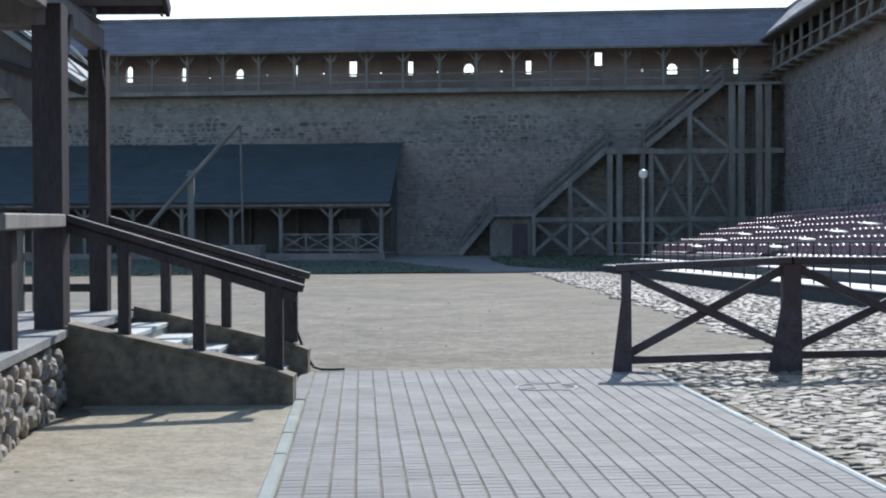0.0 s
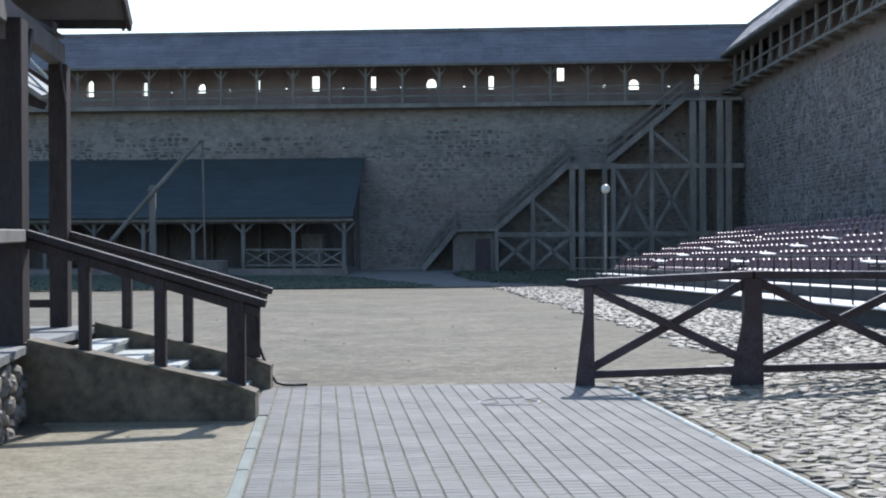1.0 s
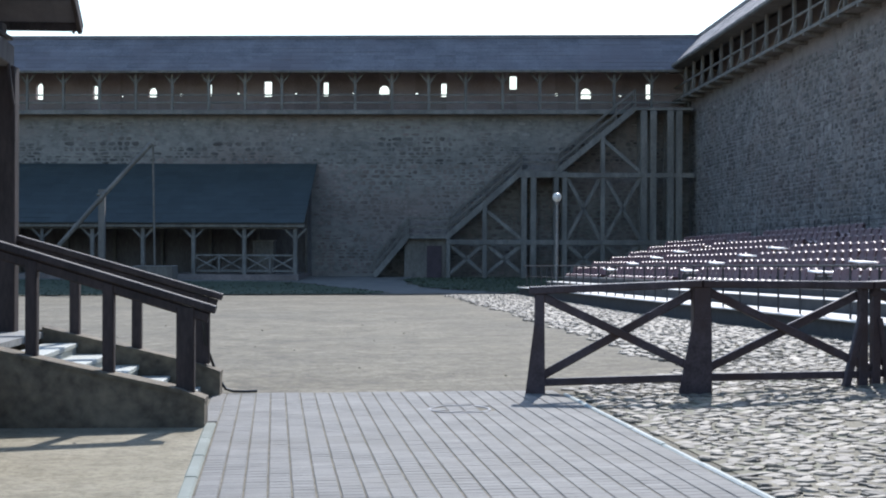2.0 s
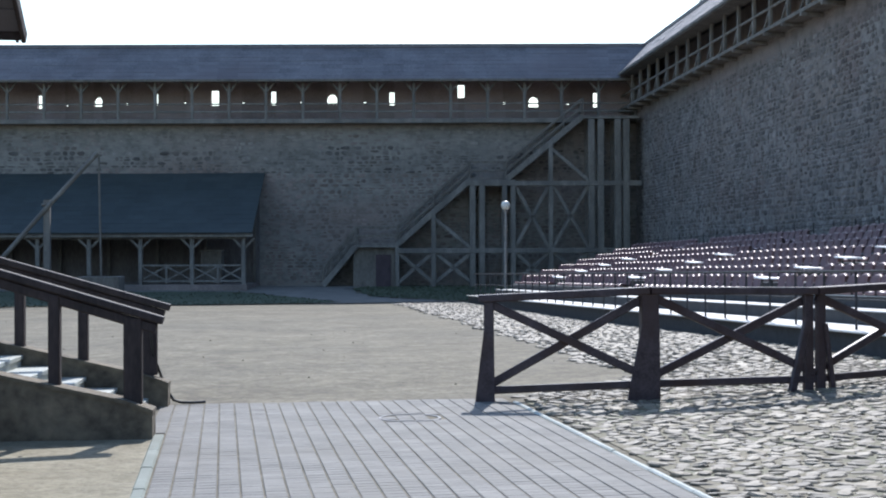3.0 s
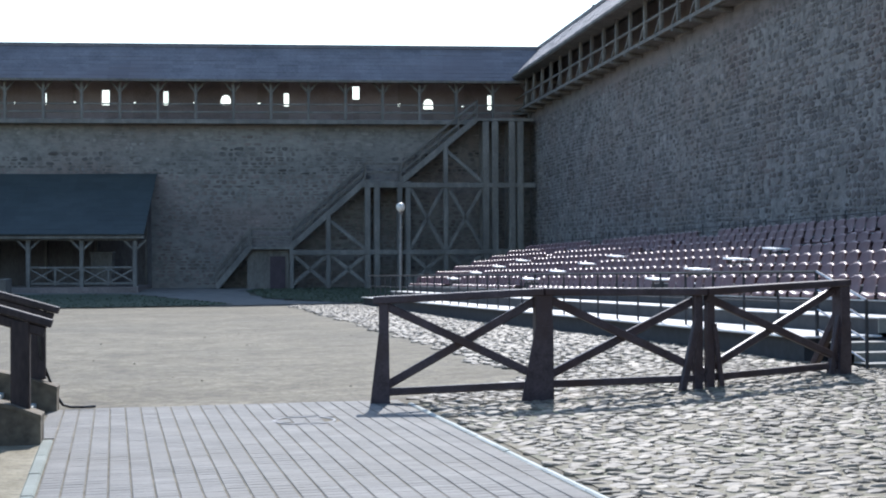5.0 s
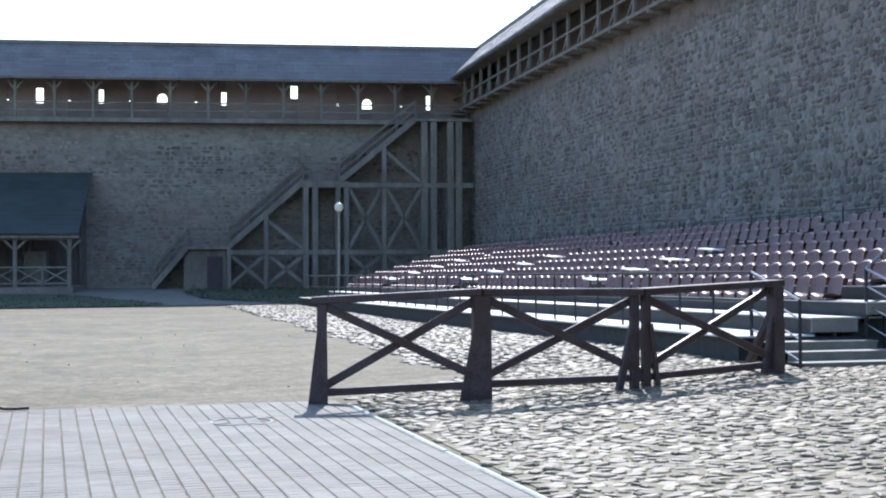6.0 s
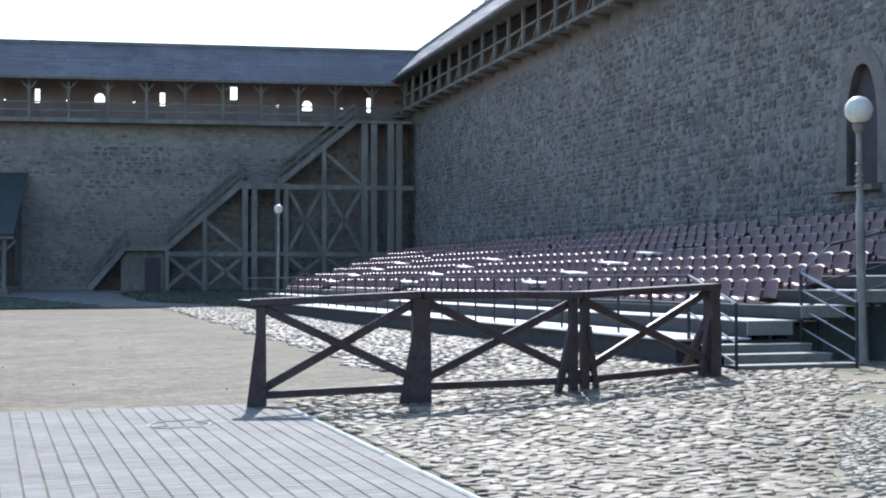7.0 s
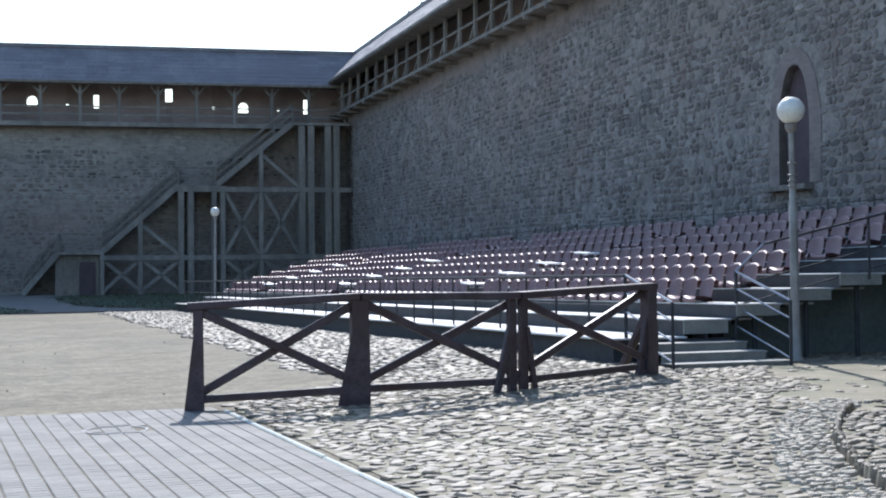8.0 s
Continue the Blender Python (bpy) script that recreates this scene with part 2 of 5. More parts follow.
def part(name, bm, mat, parent=None, label="", shade=False):
    """Links a bmesh as one mesh object, under a thing or a part if given."""
    me = bpy.data.meshes.new(name)
    bmesh.ops.recalc_face_normals(bm, faces=bm.faces[:])
    bm.to_mesh(me)
    bm.free()
    me.materials.append(mat)
    if shade:
        for p in me.polygons:
            p.use_smooth = True
    ob = new(name, me)
    if parent:
        ob.parent = parent
    if label:
        ob["label"] = label
    return ob


def thing(name, label, category, group="", kind="", at=(0, 0, 0)):
    ob = tagged(new(name), label, category, group, kind)
    ob.location = at
    return ob


def beam(bm, p, q, w, h, ch=0.012, up=(0, 0, 1)):
    """A chamfered timber from p to q, w wide and h high."""
    p, q = Vector(p), Vector(q)
    d = (q - p).normalized()
    upv = Vector(up)
    if abs(d.dot(upv)) > 0.98:
        upv = Vector((0, 1, 0))
    s = d.cross(upv).normalized()
    t = s.cross(d)
    c = min(ch, w * 0.3, h * 0.3)
    sec = [(-w / 2 + c, -h / 2), (w / 2 - c, -h / 2), (w / 2, -h / 2 + c), (w / 2, h / 2 - c), (w / 2 - c, h / 2), (-w / 2 + c, h / 2), (-w / 2, h / 2 - c), (-w / 2, -h / 2 + c)]
    a = [bm.verts.new(p + s * x + t * y) for x, y in sec]
    b = [bm.verts.new(q + s * x + t * y) for x, y in sec]
    for i in range(8):
        bm.faces.new((a[i], a[(i + 1) % 8], b[(i + 1) % 8], b[i]))
    bm.faces.new(a[::-1])
    bm.faces.new(b)
    return bm


def one_beam(p, q, w, h, ch=0.012, up=(0, 0, 1)):
    return beam(bmesh.new(), p, q, w, h, ch, up)


def block(bm, x0, x1, y0, y1, z0, z1, ch=0.0):
    """A box between two corners, its edges bevelled by ch."""
    r = bmesh.ops.create_cube(bm, size=1.0, matrix=Matrix.Translation(((x0 + x1) / 2, (y0 + y1) / 2, (z0 + z1) / 2)) @ Matrix.Diagonal((abs(x1 - x0), abs(y1 - y0), abs(z1 - z0), 1)))
    if ch:
        es = {e for v in r["verts"] for e in v.link_edges}
        bmesh.ops.bevel(bm, geom=list(es), offset=ch, segments=1, affect="EDGES")
    return bm


def one_block(*a, ch=0.0):
    return block(bmesh.new(), *a, ch=ch)


def prism(bm, poly, a, b, axis="y"):
    """A polygon in a vertical plane, drawn out from a to b along the axis."""
    def put(u, z, k):
        return (u, k, z) if axis == "y" else (k, u, z) if axis == "x" else (u, z, k)
    f = [bm.verts.new(put(u, z, a)) for u, z in poly]
    g = [bm.verts.new(put(u, z, b)) for u, z in poly]
    n = len(poly)
    for i in range(n):
        bm.faces.new((f[i], f[(i + 1) % n], g[(i + 1) % n], g[i]))
    bm.faces.new(f[::-1])
    bm.faces.new(g)
    return bm


def tube(bm, pts, r, seg=8):
    """A round bar along a line of points."""
    pts = [Vector(p) for p in pts]
    rings = []
    for i, p in enumerate(pts):
        d = (pts[min(i + 1, len(pts) - 1)] - pts[max(i - 1, 0)]).normalized()
        s = d.cross(Vector((0, 0, 1)) if abs(d.z) < 0.95 else Vector((0, 1, 0))).normalized()
        t = s.cross(d)
        rings.append([bm.verts.new(p + s * r * math.cos(k * math.tau / seg) + t * r * math.sin(k * math.tau / seg)) for k in range(seg)])
    for a, b in zip(rings, rings[1:]):
        for k in range(seg):
            bm.faces.new((a[k], a[(k + 1) % seg], b[(k + 1) % seg], b[k]))
    bm.faces.new(rings[0][::-1])
    bm.faces.new(rings[-1])
    return bm


def lathe(bm, prof, at=(0, 0, 0), seg=24, closed=True):
    """A turned form from (radius, height) pairs."""
    rings = [[bm.verts.new((at[0] + r * math.cos(k * math.tau / seg), at[1] + r * math.sin(k * math.tau / seg), at[2] + z)) for k in range(seg)] for r, z in prof]
    for a, b in zip(rings, rings[1:]):
        for k in range(seg):
            bm.faces.new((a[k], a[(k + 1) % seg], b[(k + 1) % seg], b[k]))
    if closed:
        bm.faces.new(rings[0][::-1])
        bm.faces.new(rings[-1])
    return bm


def mesh_object(name, verts, faces, mat, parent=None, label="", shade=False):
    me = bpy.data.meshes.new(name)
    me.from_pydata(verts, [], faces)
    me.materials.append(mat)
    if shade:
        me.polygons.foreach_set("use_smooth", [True] * len(me.polygons))
    me.update()
    ob = new(name, me)
    if parent:
        ob.parent = parent
    if label:
        ob["label"] = label
    return ob


def stone_shape(rng, w, h, d, n=7, flat=False):
    """Vertices (u, v, depth) and faces of one lumpy stone lying in a plane; flat: a squared wall stone with a dressed face."""
    a0 = rng.random() * math.tau if not flat else math.tau / (2 * n)
    v, f = [], []
    rad = []
    for i in range(n):
        a = a0 + i * math.tau / n
        boxy = (abs(math.cos(a)) ** 4 + abs(math.sin(a)) ** 4) ** -0.25
        rad.append(boxy * (0.72 + 0.4 * rng.random()) if flat else 0.82 + 0.3 * rng.random())
    for k, (s, dep) in enumerate(((1.0, -0.5), (0.95, 0.5), (0.8, 0.95)) if flat else ((1.0, -0.35), (0.95, 0.4), (0.74, 0.92))):
        for i in range(n):
            a = a0 + i * math.tau / n
            v.append((math.cos(a) * rad[i] * s * w / 2, math.sin(a) * rad[i] * s * h / 2, d * (dep + (0.5 if flat else 0.18) * (rng.random() - 0.5) * (k > 0))))
    for k in (0, 1):
        for i in range(n):
            j = (i + 1) % n
            f.append((k * n + i, k * n + j, (k + 1) * n + j, (k + 1) * n + i))
    # a low crown, off centre
    v.append((0.14 * w * (rng.random() - 0.5), 0.14 * h * (rng.random() - 0.5), d * (1.06 + 0.16 * rng.random())))
    f += [(2 * n + i, 2 * n + (i + 1) % n, 3 * n) for i in range(n)]
    return v, f


def coursed(rng, u0, u1, v0, v1, wide, high, gap=0.035, keep=None):
    """Roughly coursed rubble: (u, v, w, h), courses of uneven height, long stones and pairs of small ones."""
    out, v = [], v0
    while v < v1:
        ch = high * (0.65 + 0.8 * rng.random())
        u = u0 - rng.random() * wide
        while u < u1:
            w = wide * (0.45 + 1.1 * rng.random() ** 1.3)
            lift = 0.05 * noise.noise((u * 0.35, v, 5)) + 0.02 * (rng.random() - 0.5)
            if ch > high * 1.05 and rng.random() < 0.3:
                k = ch * (0.4 + 0.2 * rng.random())
                cells = ((v + k / 2, k), (v + (ch + k) / 2, ch - k))
            else:
                cells = ((v + ch / 2, ch),)
            for c, h in cells:
                if keep is None or keep(u + w / 2, c):
                    out.append((u + w / 2, c + lift, max(0.05, w - gap * (0.5 + rng.random())), max(0.05, h - gap * (0.5 + rng.random()))))
            u += w
        v += ch
    return out


def scatter(rng, u0, u1, v0, v1, su, sv, jitter=0.3, keep=None):
    """Staggered places over a stretch of plan, with sizes: (u, v, w, h)."""
    out, row = [], 0
    v = v0
    while v < v1:
        u = u0 + (row % 2) * su * 0.5 + rng.random() * su * 0.5
        while u < u1:
            w = su * (0.65 + 0.7 * rng.random())
            pu, pv = u + w / 2, v + sv * jitter * (rng.random() - 0.5) * 2
            if keep is None or keep(pu, pv):
                out.append((pu, pv, w * 0.98, sv * (0.8 + 0.35 * rng.random())))
            u += w
        v += sv
        row += 1
    return out


def stones(name, places, put, depth, rng, mat, mat_single, parent, piece, near, n=7, flat=False, turn=0.5):
    """Joined stones for all places but the chosen near ones, which become single pieces."""
    verts, faces = [], []
    forms = []
    for _ in range(24):
        v, f = stone_shape(rng, 1.0, 1.0, 1.0, n, flat)
        forms.append((v, f))
    singles = set(near)
    meshes = []
    for v, f in forms:
        me = bpy.data.meshes.new(piece)
        me.from_pydata(v, [], f)
        me.materials.append(mat_single)
        meshes.append(me)
    for i, (u, w_, sx, sy) in enumerate(places):
        v, f = forms[rng.randrange(24)]
        d = depth * (0.6 + 0.8 * rng.random())
        ang = (rng.random() - 0.5) * turn
        if i in singles:
            ob = new(piece, meshes[rng.randrange(24)])
            ob.parent = parent
            ob.matrix_local = put(u, w_) @ Matrix.Rotation(ang, 4, "Z") @ Matrix.Diagonal((sx, sy, d, 1))
            continue
        m = put(u, w_) @ Matrix.Rotation(ang, 4, "Z") @ Matrix.Diagonal((sx, sy, d, 1))
        o = len(verts)
        verts.extend((m @ Vector(p))[:] for p in v)
        faces.extend(tuple(o + k for k in q) for q in f)
    ob = mesh_object(name, verts, faces, mat, parent)
    ob["kind"] = "stuff"
    return ob


# ---- ground ----
def sand_edge(y):
    """Where the sand ends and the cobbles begin."""
    if y < 15.5:
        return 2.44 + (14.5 - y) * 0.06
    return 2.38 + 1.85 * smooth(15.5, 18.5, y) - 0.45 * smooth(36, 60, y)


def sheet(name, xs, ys, z, mat, keep=None):
    verts, faces, index = [], [], {}
    for j, y in enumerate(ys):
        for i, x in enumerate(xs):
            index[i, j] = len(verts)
            verts.append((x, y, z(x, y)))
    for j in range(len(ys) - 1):
        for i in range(len(xs) - 1):
            if keep is None or keep((xs[i] + xs[i + 1]) / 2, (ys[j] + ys[j + 1]) / 2):
                faces.append((index[i, j], index[i + 1, j], index[i + 1, j + 1], index[i, j + 1]))
    return mesh_object(name, verts, faces, mat, shade=True)


xs = [-900, -300, -100] + [-45 + 1.5 * i for i in range(50)] + [60, 100, 300, 900]
ys = [-900, -300, -100, -40] + [-20 + 1.5 * i for i in range(66)] + [100, 200, 500, 2000]
sand_relief = lambda x, y: ground_z(x, y) + (0.0 if -3.6 < x < 12 and y < 17.2 else 0.02 * noise.noise((x * 0.5, y * 0.5, 0)))
tagged(sheet("ground", xs, ys, sand_relief, M_SAND), "dry trodden sandy courtyard ground, pale and dusty", "ground", kind="structure")
# a lighter, yellower strip of sand beside the approach
verts, faces = [], []
for j in range(34):
    y = -3 + 0.48 * j
    xr = -0.5 - 0.06 * (y + 2)
    for i in range(9):
        xl = -3.25 + 0.3 * noise.noise((y * 0.9, 2, 6))
        x = xl + (xr - xl) * i / 8
        yy = y if j else y - 0.4 + 0.8 * noise.noise((x * 1.1, 5, 2))
        verts.append((x, yy, ground_z(x, yy) + 0.006))
    if j:
        faces += [((j - 1) * 9 + i, (j - 1) * 9 + i + 1, j * 9 + i + 1, j * 9 + i) for i in range(8)]
tagged(mesh_object("sand_strip", verts, faces, M_SAND2, shade=True), "yellowish loose sand between the porch and the paving", "ground", kind="structure")
ys = [-6 + 0.75 * i for i in range(90)]
verts, faces = [], []
for j, y in enumerate(ys):
    x0 = sand_edge(y) + (0.25 * noise.noise((y * 0.6, 1, 1)) if y > 16 else 0.05)
    for i in range(22):
        x = x0 + (17.5 - x0) * i / 21
        verts.append((x, y, ground_z(x, y) + (0.008 if y < 15.6 or i > 1 else (-0.05, 0.0)[i])))
    if j:
        for i in range(21):
            a = (j - 1) * 22 + i
            faces.append((a, a + 1, a + 23, a + 22))
cobbled = tagged(mesh_object("cobbled_yard", verts, faces, M_BED, shade=True), "sunlit field-stone cobbles set in dry earth with weeds", "cobbles", kind="structure")


# lawn on the shaded bank, with a trodden path between its two halves
def inside(poly, x, y):
    c = False
    for (x0, y0), (x1, y1) in zip(poly, poly[1:] + poly[:1]):
        if (y0 > y) != (y1 > y) and x < (x1 - x0) * (y - y0) / (y1 - y0) + x0:
            c = not c
    return c


LAWNS = ([(-44, 60.2), (0.2, 60.8), (1.4, 62.4), (0.8, 64.0), (-1.6, 66.8), (-3.0, 68.6), (-44, 72.0)], [(2.4, 70.5), (3.2, 66), (7.5, 62.2), (16.5, 61.6), (17.5, 71.8), (3, 71.8)])
rng = random.Random(5)
for k, poly in enumerate(LAWNS):
    x0, x1 = min(p[0] for p in poly), max(p[0] for p in poly)
    lx = [x0 + 0.4 * i for i in range(int((x1 - x0) / 0.4) + 2)]
    ly = [60 + 0.3 * i for i in range(41)]
    wob = lambda x, y, poly=poly: inside(poly, x + 0.5 * noise.noise((x * 0.8, y * 0.8, 7)), y + 0.3 * noise.noise((x * 0.8, y * 0.8, 9)))
    lawn = tagged(sheet("lawn", lx, ly, lambda x, y: ground_z(x, y) + 0.045, M_GRASS, wob), "short dark green grass on the shaded bank", "lawn", kind="structure")
    gv, gf = [], []
    for _ in range(5000):
        x, y = x0 + (x1 - x0) * rng.random(), 60 + 12 * rng.random()
        if wob(x, y):
            z, a, h = ground_z(x, y) + 0.04, rng.random() * 3.14, 0.03 + 0.05 * rng.random()
            o = len(gv)
            dx, dy = 0.05 * math.cos(a), 0.05 * math.sin(a)
            gv += [(x - dx, y - dy, z), (x + dx, y + dy, z), (x + dy * 0.6, y - dx * 0.6, z + h)]
            gf.append((o, o + 1, o + 2))
    tagged(mesh_object("grass", gv, gf, M_GRASS), "tufts of short grass", "grass", kind="stuff")
path = [(-44, 72.4), (-3.0, 68.8), (-1.5, 67.0), (0.9, 64.1), (1.6, 62.4), (0.4, 60.9), (7.3, 62.0), (3.0, 65.8), (2.2, 70.6), (17.5, 72.0), (17.5, 77.4), (-44, 77.4)]
tagged(sheet("path", [-44 + 0.5 * i for i in range(125)], [60 + 0.35 * i for i in range(50)], lambda x, y: ground_z(x, y) + 0.03, M_PATH, lambda x, y: inside(path, x, y)), "grey trodden earth path along the foot of the wall", "path", kind="structure")

# ---- castle walls with their roofed wall walks ----
COURT = Vector((17.93, 72.2, 0))
LEDGE = 9.05
# the north wall is turned out of square by an angle fitted to the camera's view; its parts sit on the camera's sight
# lines
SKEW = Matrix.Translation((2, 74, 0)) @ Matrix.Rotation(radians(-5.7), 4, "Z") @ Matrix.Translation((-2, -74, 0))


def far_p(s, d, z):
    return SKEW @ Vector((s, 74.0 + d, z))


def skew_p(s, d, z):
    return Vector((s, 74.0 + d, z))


ALONG, OUT = Vector((-0.035, -0.99939, 0)), Vector((0.99939, -0.035, 0))


def right_p(s, d, z):
    return COURT + ALONG * s + OUT * d + Vector((0, 0, z))


def slab(bm, P, s0, s1, d0, d1, z0, z1):
    v = [bm.verts.new(P(s, d, z)) for s in (s0, s1) for d in (d0, d1) for z in (z0, z1)]
    for q in ((0, 1, 3, 2), (4, 6, 7, 5), (0, 4, 5, 1), (2, 3, 7, 6), (0, 2, 6, 4), (1, 5, 7, 3)):
        bm.faces.new([v[i] for i in q])
    return bm


def pierced(bm, P, s0, s1, d0, d1, z0, z1, holes):
    """A wall with real openings: (s, width, sill, head, arched)."""
    s = s0
    for c, w, a, b, arch in sorted(holes):
        slab(bm, P, s, c - w / 2, d0, d1, z0, z1)
        slab(bm, P, c - w / 2, c + w / 2, d0, d1, z0, a)
        slab(bm, P, c - w / 2, c + w / 2, d0, d1, b, z1)
        if arch:
            n = 6
            for side in (-1, 1):
                for k in range(n):
                    u0, u1 = 1 - k / n, 1 - (k + 1) / n
                    z_at = lambda u: b - w / 2 * (1 - math.sqrt(max(0, 1 - u * u)))
                    slab(bm, P, c + side * u0 * w / 2, c + side * u1 * w / 2, d0, d1, (z_at(u0) + z_at(u1)) / 2, b - 0.001)
        s = c + w / 2
    slab(bm, P, s, s1, d0, d1, z0, z1)
    return bm


def roof(bm, P, s0, s1, d_eave, z_eave, d_ridge, z_ridge, rng, step=1.1, courses=9, thick=0.1):
    """One slope laid in overlapping courses, slightly sagging, as a closed slab."""
    n = max(2, int(abs(s1 - s0) / step))
    rows = []
    for k in range(courses + 1):
        f = k / courses
        rows.append((d_eave + (d_ridge - d_eave) * f, z_eave + (z_ridge - z_eave) * f))
    for k in range(courses):
        (da, za), (db, zb) = rows[k], rows[k + 1]
        for i in range(n):
            a, b = s0 + (s1 - s0) * i / n, s0 + (s1 - s0) * (i + 1) / n
            j = 0.025 * (noise.noise((i * 0.35, k * 0.2, s0)) + 0.6 * (rng.random() - 0.5))
            low = 0.016 + 0.008 * rng.random()
            top = [P(a, da, za + low + j), P(b, da, za + low + j), P(b, db, zb + 0.008 + j), P(a, db, zb + 0.008 + j)]
            bot = [P(a, da, za - 0.02), P(b, da, za - 0.02), P(b, db, zb - 0.04), P(a, db, zb - 0.04)]
            v = [bm.verts.new(p) for p in top + bot]
            for q in ((0, 1, 2, 3), (4, 7, 6, 5), (0, 4, 5, 1), (2, 6, 7, 3), (1, 5, 6, 2), (0, 3, 7, 4)):
                bm.faces.new([v[t] for t in q])
    return bm


def wall_walk(tag, P, s0, s1, holes, first, rng, struts, LEDGE, EAVE, RIDGE):
    """The roofed timber walk on top of a castle wall."""
    bm = pierced(bmesh.new(), P, s0, s1, 1.5, 1.9, LEDGE - 0.05, RIDGE - 1.05, holes)
    tagged(part("wall_parapet_" + tag, bm, M_BRICKHAZE if struts else M_BRICK), "old red brick parapet with arrow slits open to the sky", "wall", kind="structure")
    walk_t = thing("wall_walk", "roofed weathered timber walkway on the castle wall", "gallery", "wall walks")
    part("deck", slab(bmesh.new(), P, s0, s1, -0.55, 1.5, LEDGE - 0.16, LEDGE - 0.04), M_OLDWOOD, walk_t)
    part("fascia", beam(bmesh.new(), P(s0, -0.62, LEDGE - 0.07), P(s1, -0.62, LEDGE - 0.07), 0.12, 0.14 if struts else 0.24), M_OLDWOOD if struts else M_GREYWOOD, walk_t, "weathered edge beam")
    part("wall_plate", beam(bmesh.new(), P(s0, -0.5, EAVE + 0.1), P(s1, -0.5, EAVE + 0.1), 0.16, 0.2), M_OLDWOOD, walk_t)
    for z, w in ((LEDGE + 0.72, 0.1),) if struts else ((LEDGE + 0.87, 0.08), (LEDGE + 0.45, 0.1)):
        part("rail", beam(bmesh.new(), P(s0, -0.5, z), P(s1, -0.5, z), 0.06, w), M_OLDWOOD if struts else M_GREYWOOD, walk_t)
    s = first
    while s < s1:
        if s > s0:
            post = part("post", beam(bmesh.new(), P(s, -0.5, LEDGE - 0.1), P(s, -0.5, EAVE), 0.13 if struts else 0.15, 0.13 if struts else 0.15), M_GREYWOOD, walk_t)
            if not struts:
                for g in (-1, 1):
                    part("brace", beam(bmesh.new(), P(s, -0.5, EAVE - 0.62), P(s + g * 0.5, -0.5, EAVE), 0.09, 0.1), M_GREYWOOD, post)
            else:
                part("brace", beam(bmesh.new(), P(s, -0.52, LEDGE + 0.66), P(s - 0.72, -0.52, LEDGE + 0.0), 0.07, 0.08), M_GREYWOOD, post)
                part("joist", beam(bmesh.new(), P(s, 0.0, LEDGE - 0.26), P(s, -0.76, LEDGE - 0.22), 0.13, 0.14), M_OLDWOOD, walk_t)
        s += 2.0
    rm = roof(bmesh.new(), P, s0, s1, -1.1, EAVE, 0.9, RIDGE, rng)
    r = part("roof", rm, M_SHINGLE, walk_t, "dark weathered shingle roof slope")
    r["kind"] = "stuff"
    part("outer_roof", roof(bmesh.new(), P, s0, s1, 2.4, RIDGE - 1.5, 0.9, RIDGE, rng, courses=4), M_SHINGLE, walk_t)
    if struts:
        part("soffit", slab(bmesh.new(), P, s0, s1, -1.08, -0.3, EAVE - 0.14, EAVE - 0.1), M_OLDWOOD, walk_t, "boarded soffit under the eave")
        for k in range(9):
            sk = 9.0 + 2.1 * k + rng.random() * 1.5
            part("loose_shingle", beam(bmesh.new(), P(sk, 0.85, RIDGE + 0.05), P(sk + 0.12 * rng.random(), 0.9, RIDGE + 0.2 + 0.2 * rng.random()), 0.16, 0.03), M_SHINGLE, walk_t)
    part("ridge_board", beam(bmesh.new(), P(s0, 0.86, RIDGE + 0.05), P(s1, 0.86, RIDGE + 0.05), 0.1, 0.2), M_SHINGLE, walk_t)
    part("eave_board", beam(bmesh.new(), P(s0, -1.12, EAVE - 0.02), P(s1, -1.12, EAVE - 0.02), 0.04, 0.14), M_GREYWOOD if struts else M_OLDWOOD, walk_t)
    return walk_t


HOLES = [(-18.09, 0.4, 9.9, 10.83, 1), (-14.92, 0.27, 9.92, 10.68, 0), (-11.68, 0.47, 10.03, 10.57, 1), (-8.4, 0.13, 10.08, 10.75, 0), (-5.18, 0.44, 10.06, 10.92, 0), (-1.93, 0.29, 10.08, 10.87, 0), (1.33, 0.56, 10.1, 10.69, 1), (4.66, 0.28, 10.05, 10.8, 0), (8.51, 0.37, 10.46, 11.2, 0), (12.54, 0.55, 9.93, 10.52, 1), (15.98, 0.25, 9.91, 10.74, 0)]
HOLES += [(c, 0.15, z - 0.08, z + 0.08, 0) for c, z in ((-13.42, 10.12), (-10.09, 10.17), (-6.86, 10.22), (-3.62, 10.2), (-0.38, 10.22), (3.15, 10.2), (10.91, 10.17), (14.46, 10.15))]
rng = random.Random(11)
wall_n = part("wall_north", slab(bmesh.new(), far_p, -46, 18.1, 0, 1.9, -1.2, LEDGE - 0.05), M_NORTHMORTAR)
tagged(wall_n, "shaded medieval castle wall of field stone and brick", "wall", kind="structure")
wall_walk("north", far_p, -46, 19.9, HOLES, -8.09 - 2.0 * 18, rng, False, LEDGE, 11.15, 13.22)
NICHE = 46.72
N_W, N_SILL, N_SPRING, N_TOP = 1.26, 3.28, 4.55, 5.86


def pointed(w, base, spring, top, n=7):
    right = [(w / 2 * math.cos(math.pi / 2 * k / n) ** 0.8 if k < n else 0.0, spring + (top - spring) * math.sin(math.pi / 2 * k / n) ** 1.25) for k in range(n + 1)]
    return [(-w / 2, base), (w / 2, base)] + right + [(-x, z) for x, z in right[-2::-1]]


bm = pierced(bmesh.new(), right_p, -2.4, 104, 0.0, 0.5, -1.2, 9.72, [(NICHE, N_W, N_SILL, N_TOP, 0)])
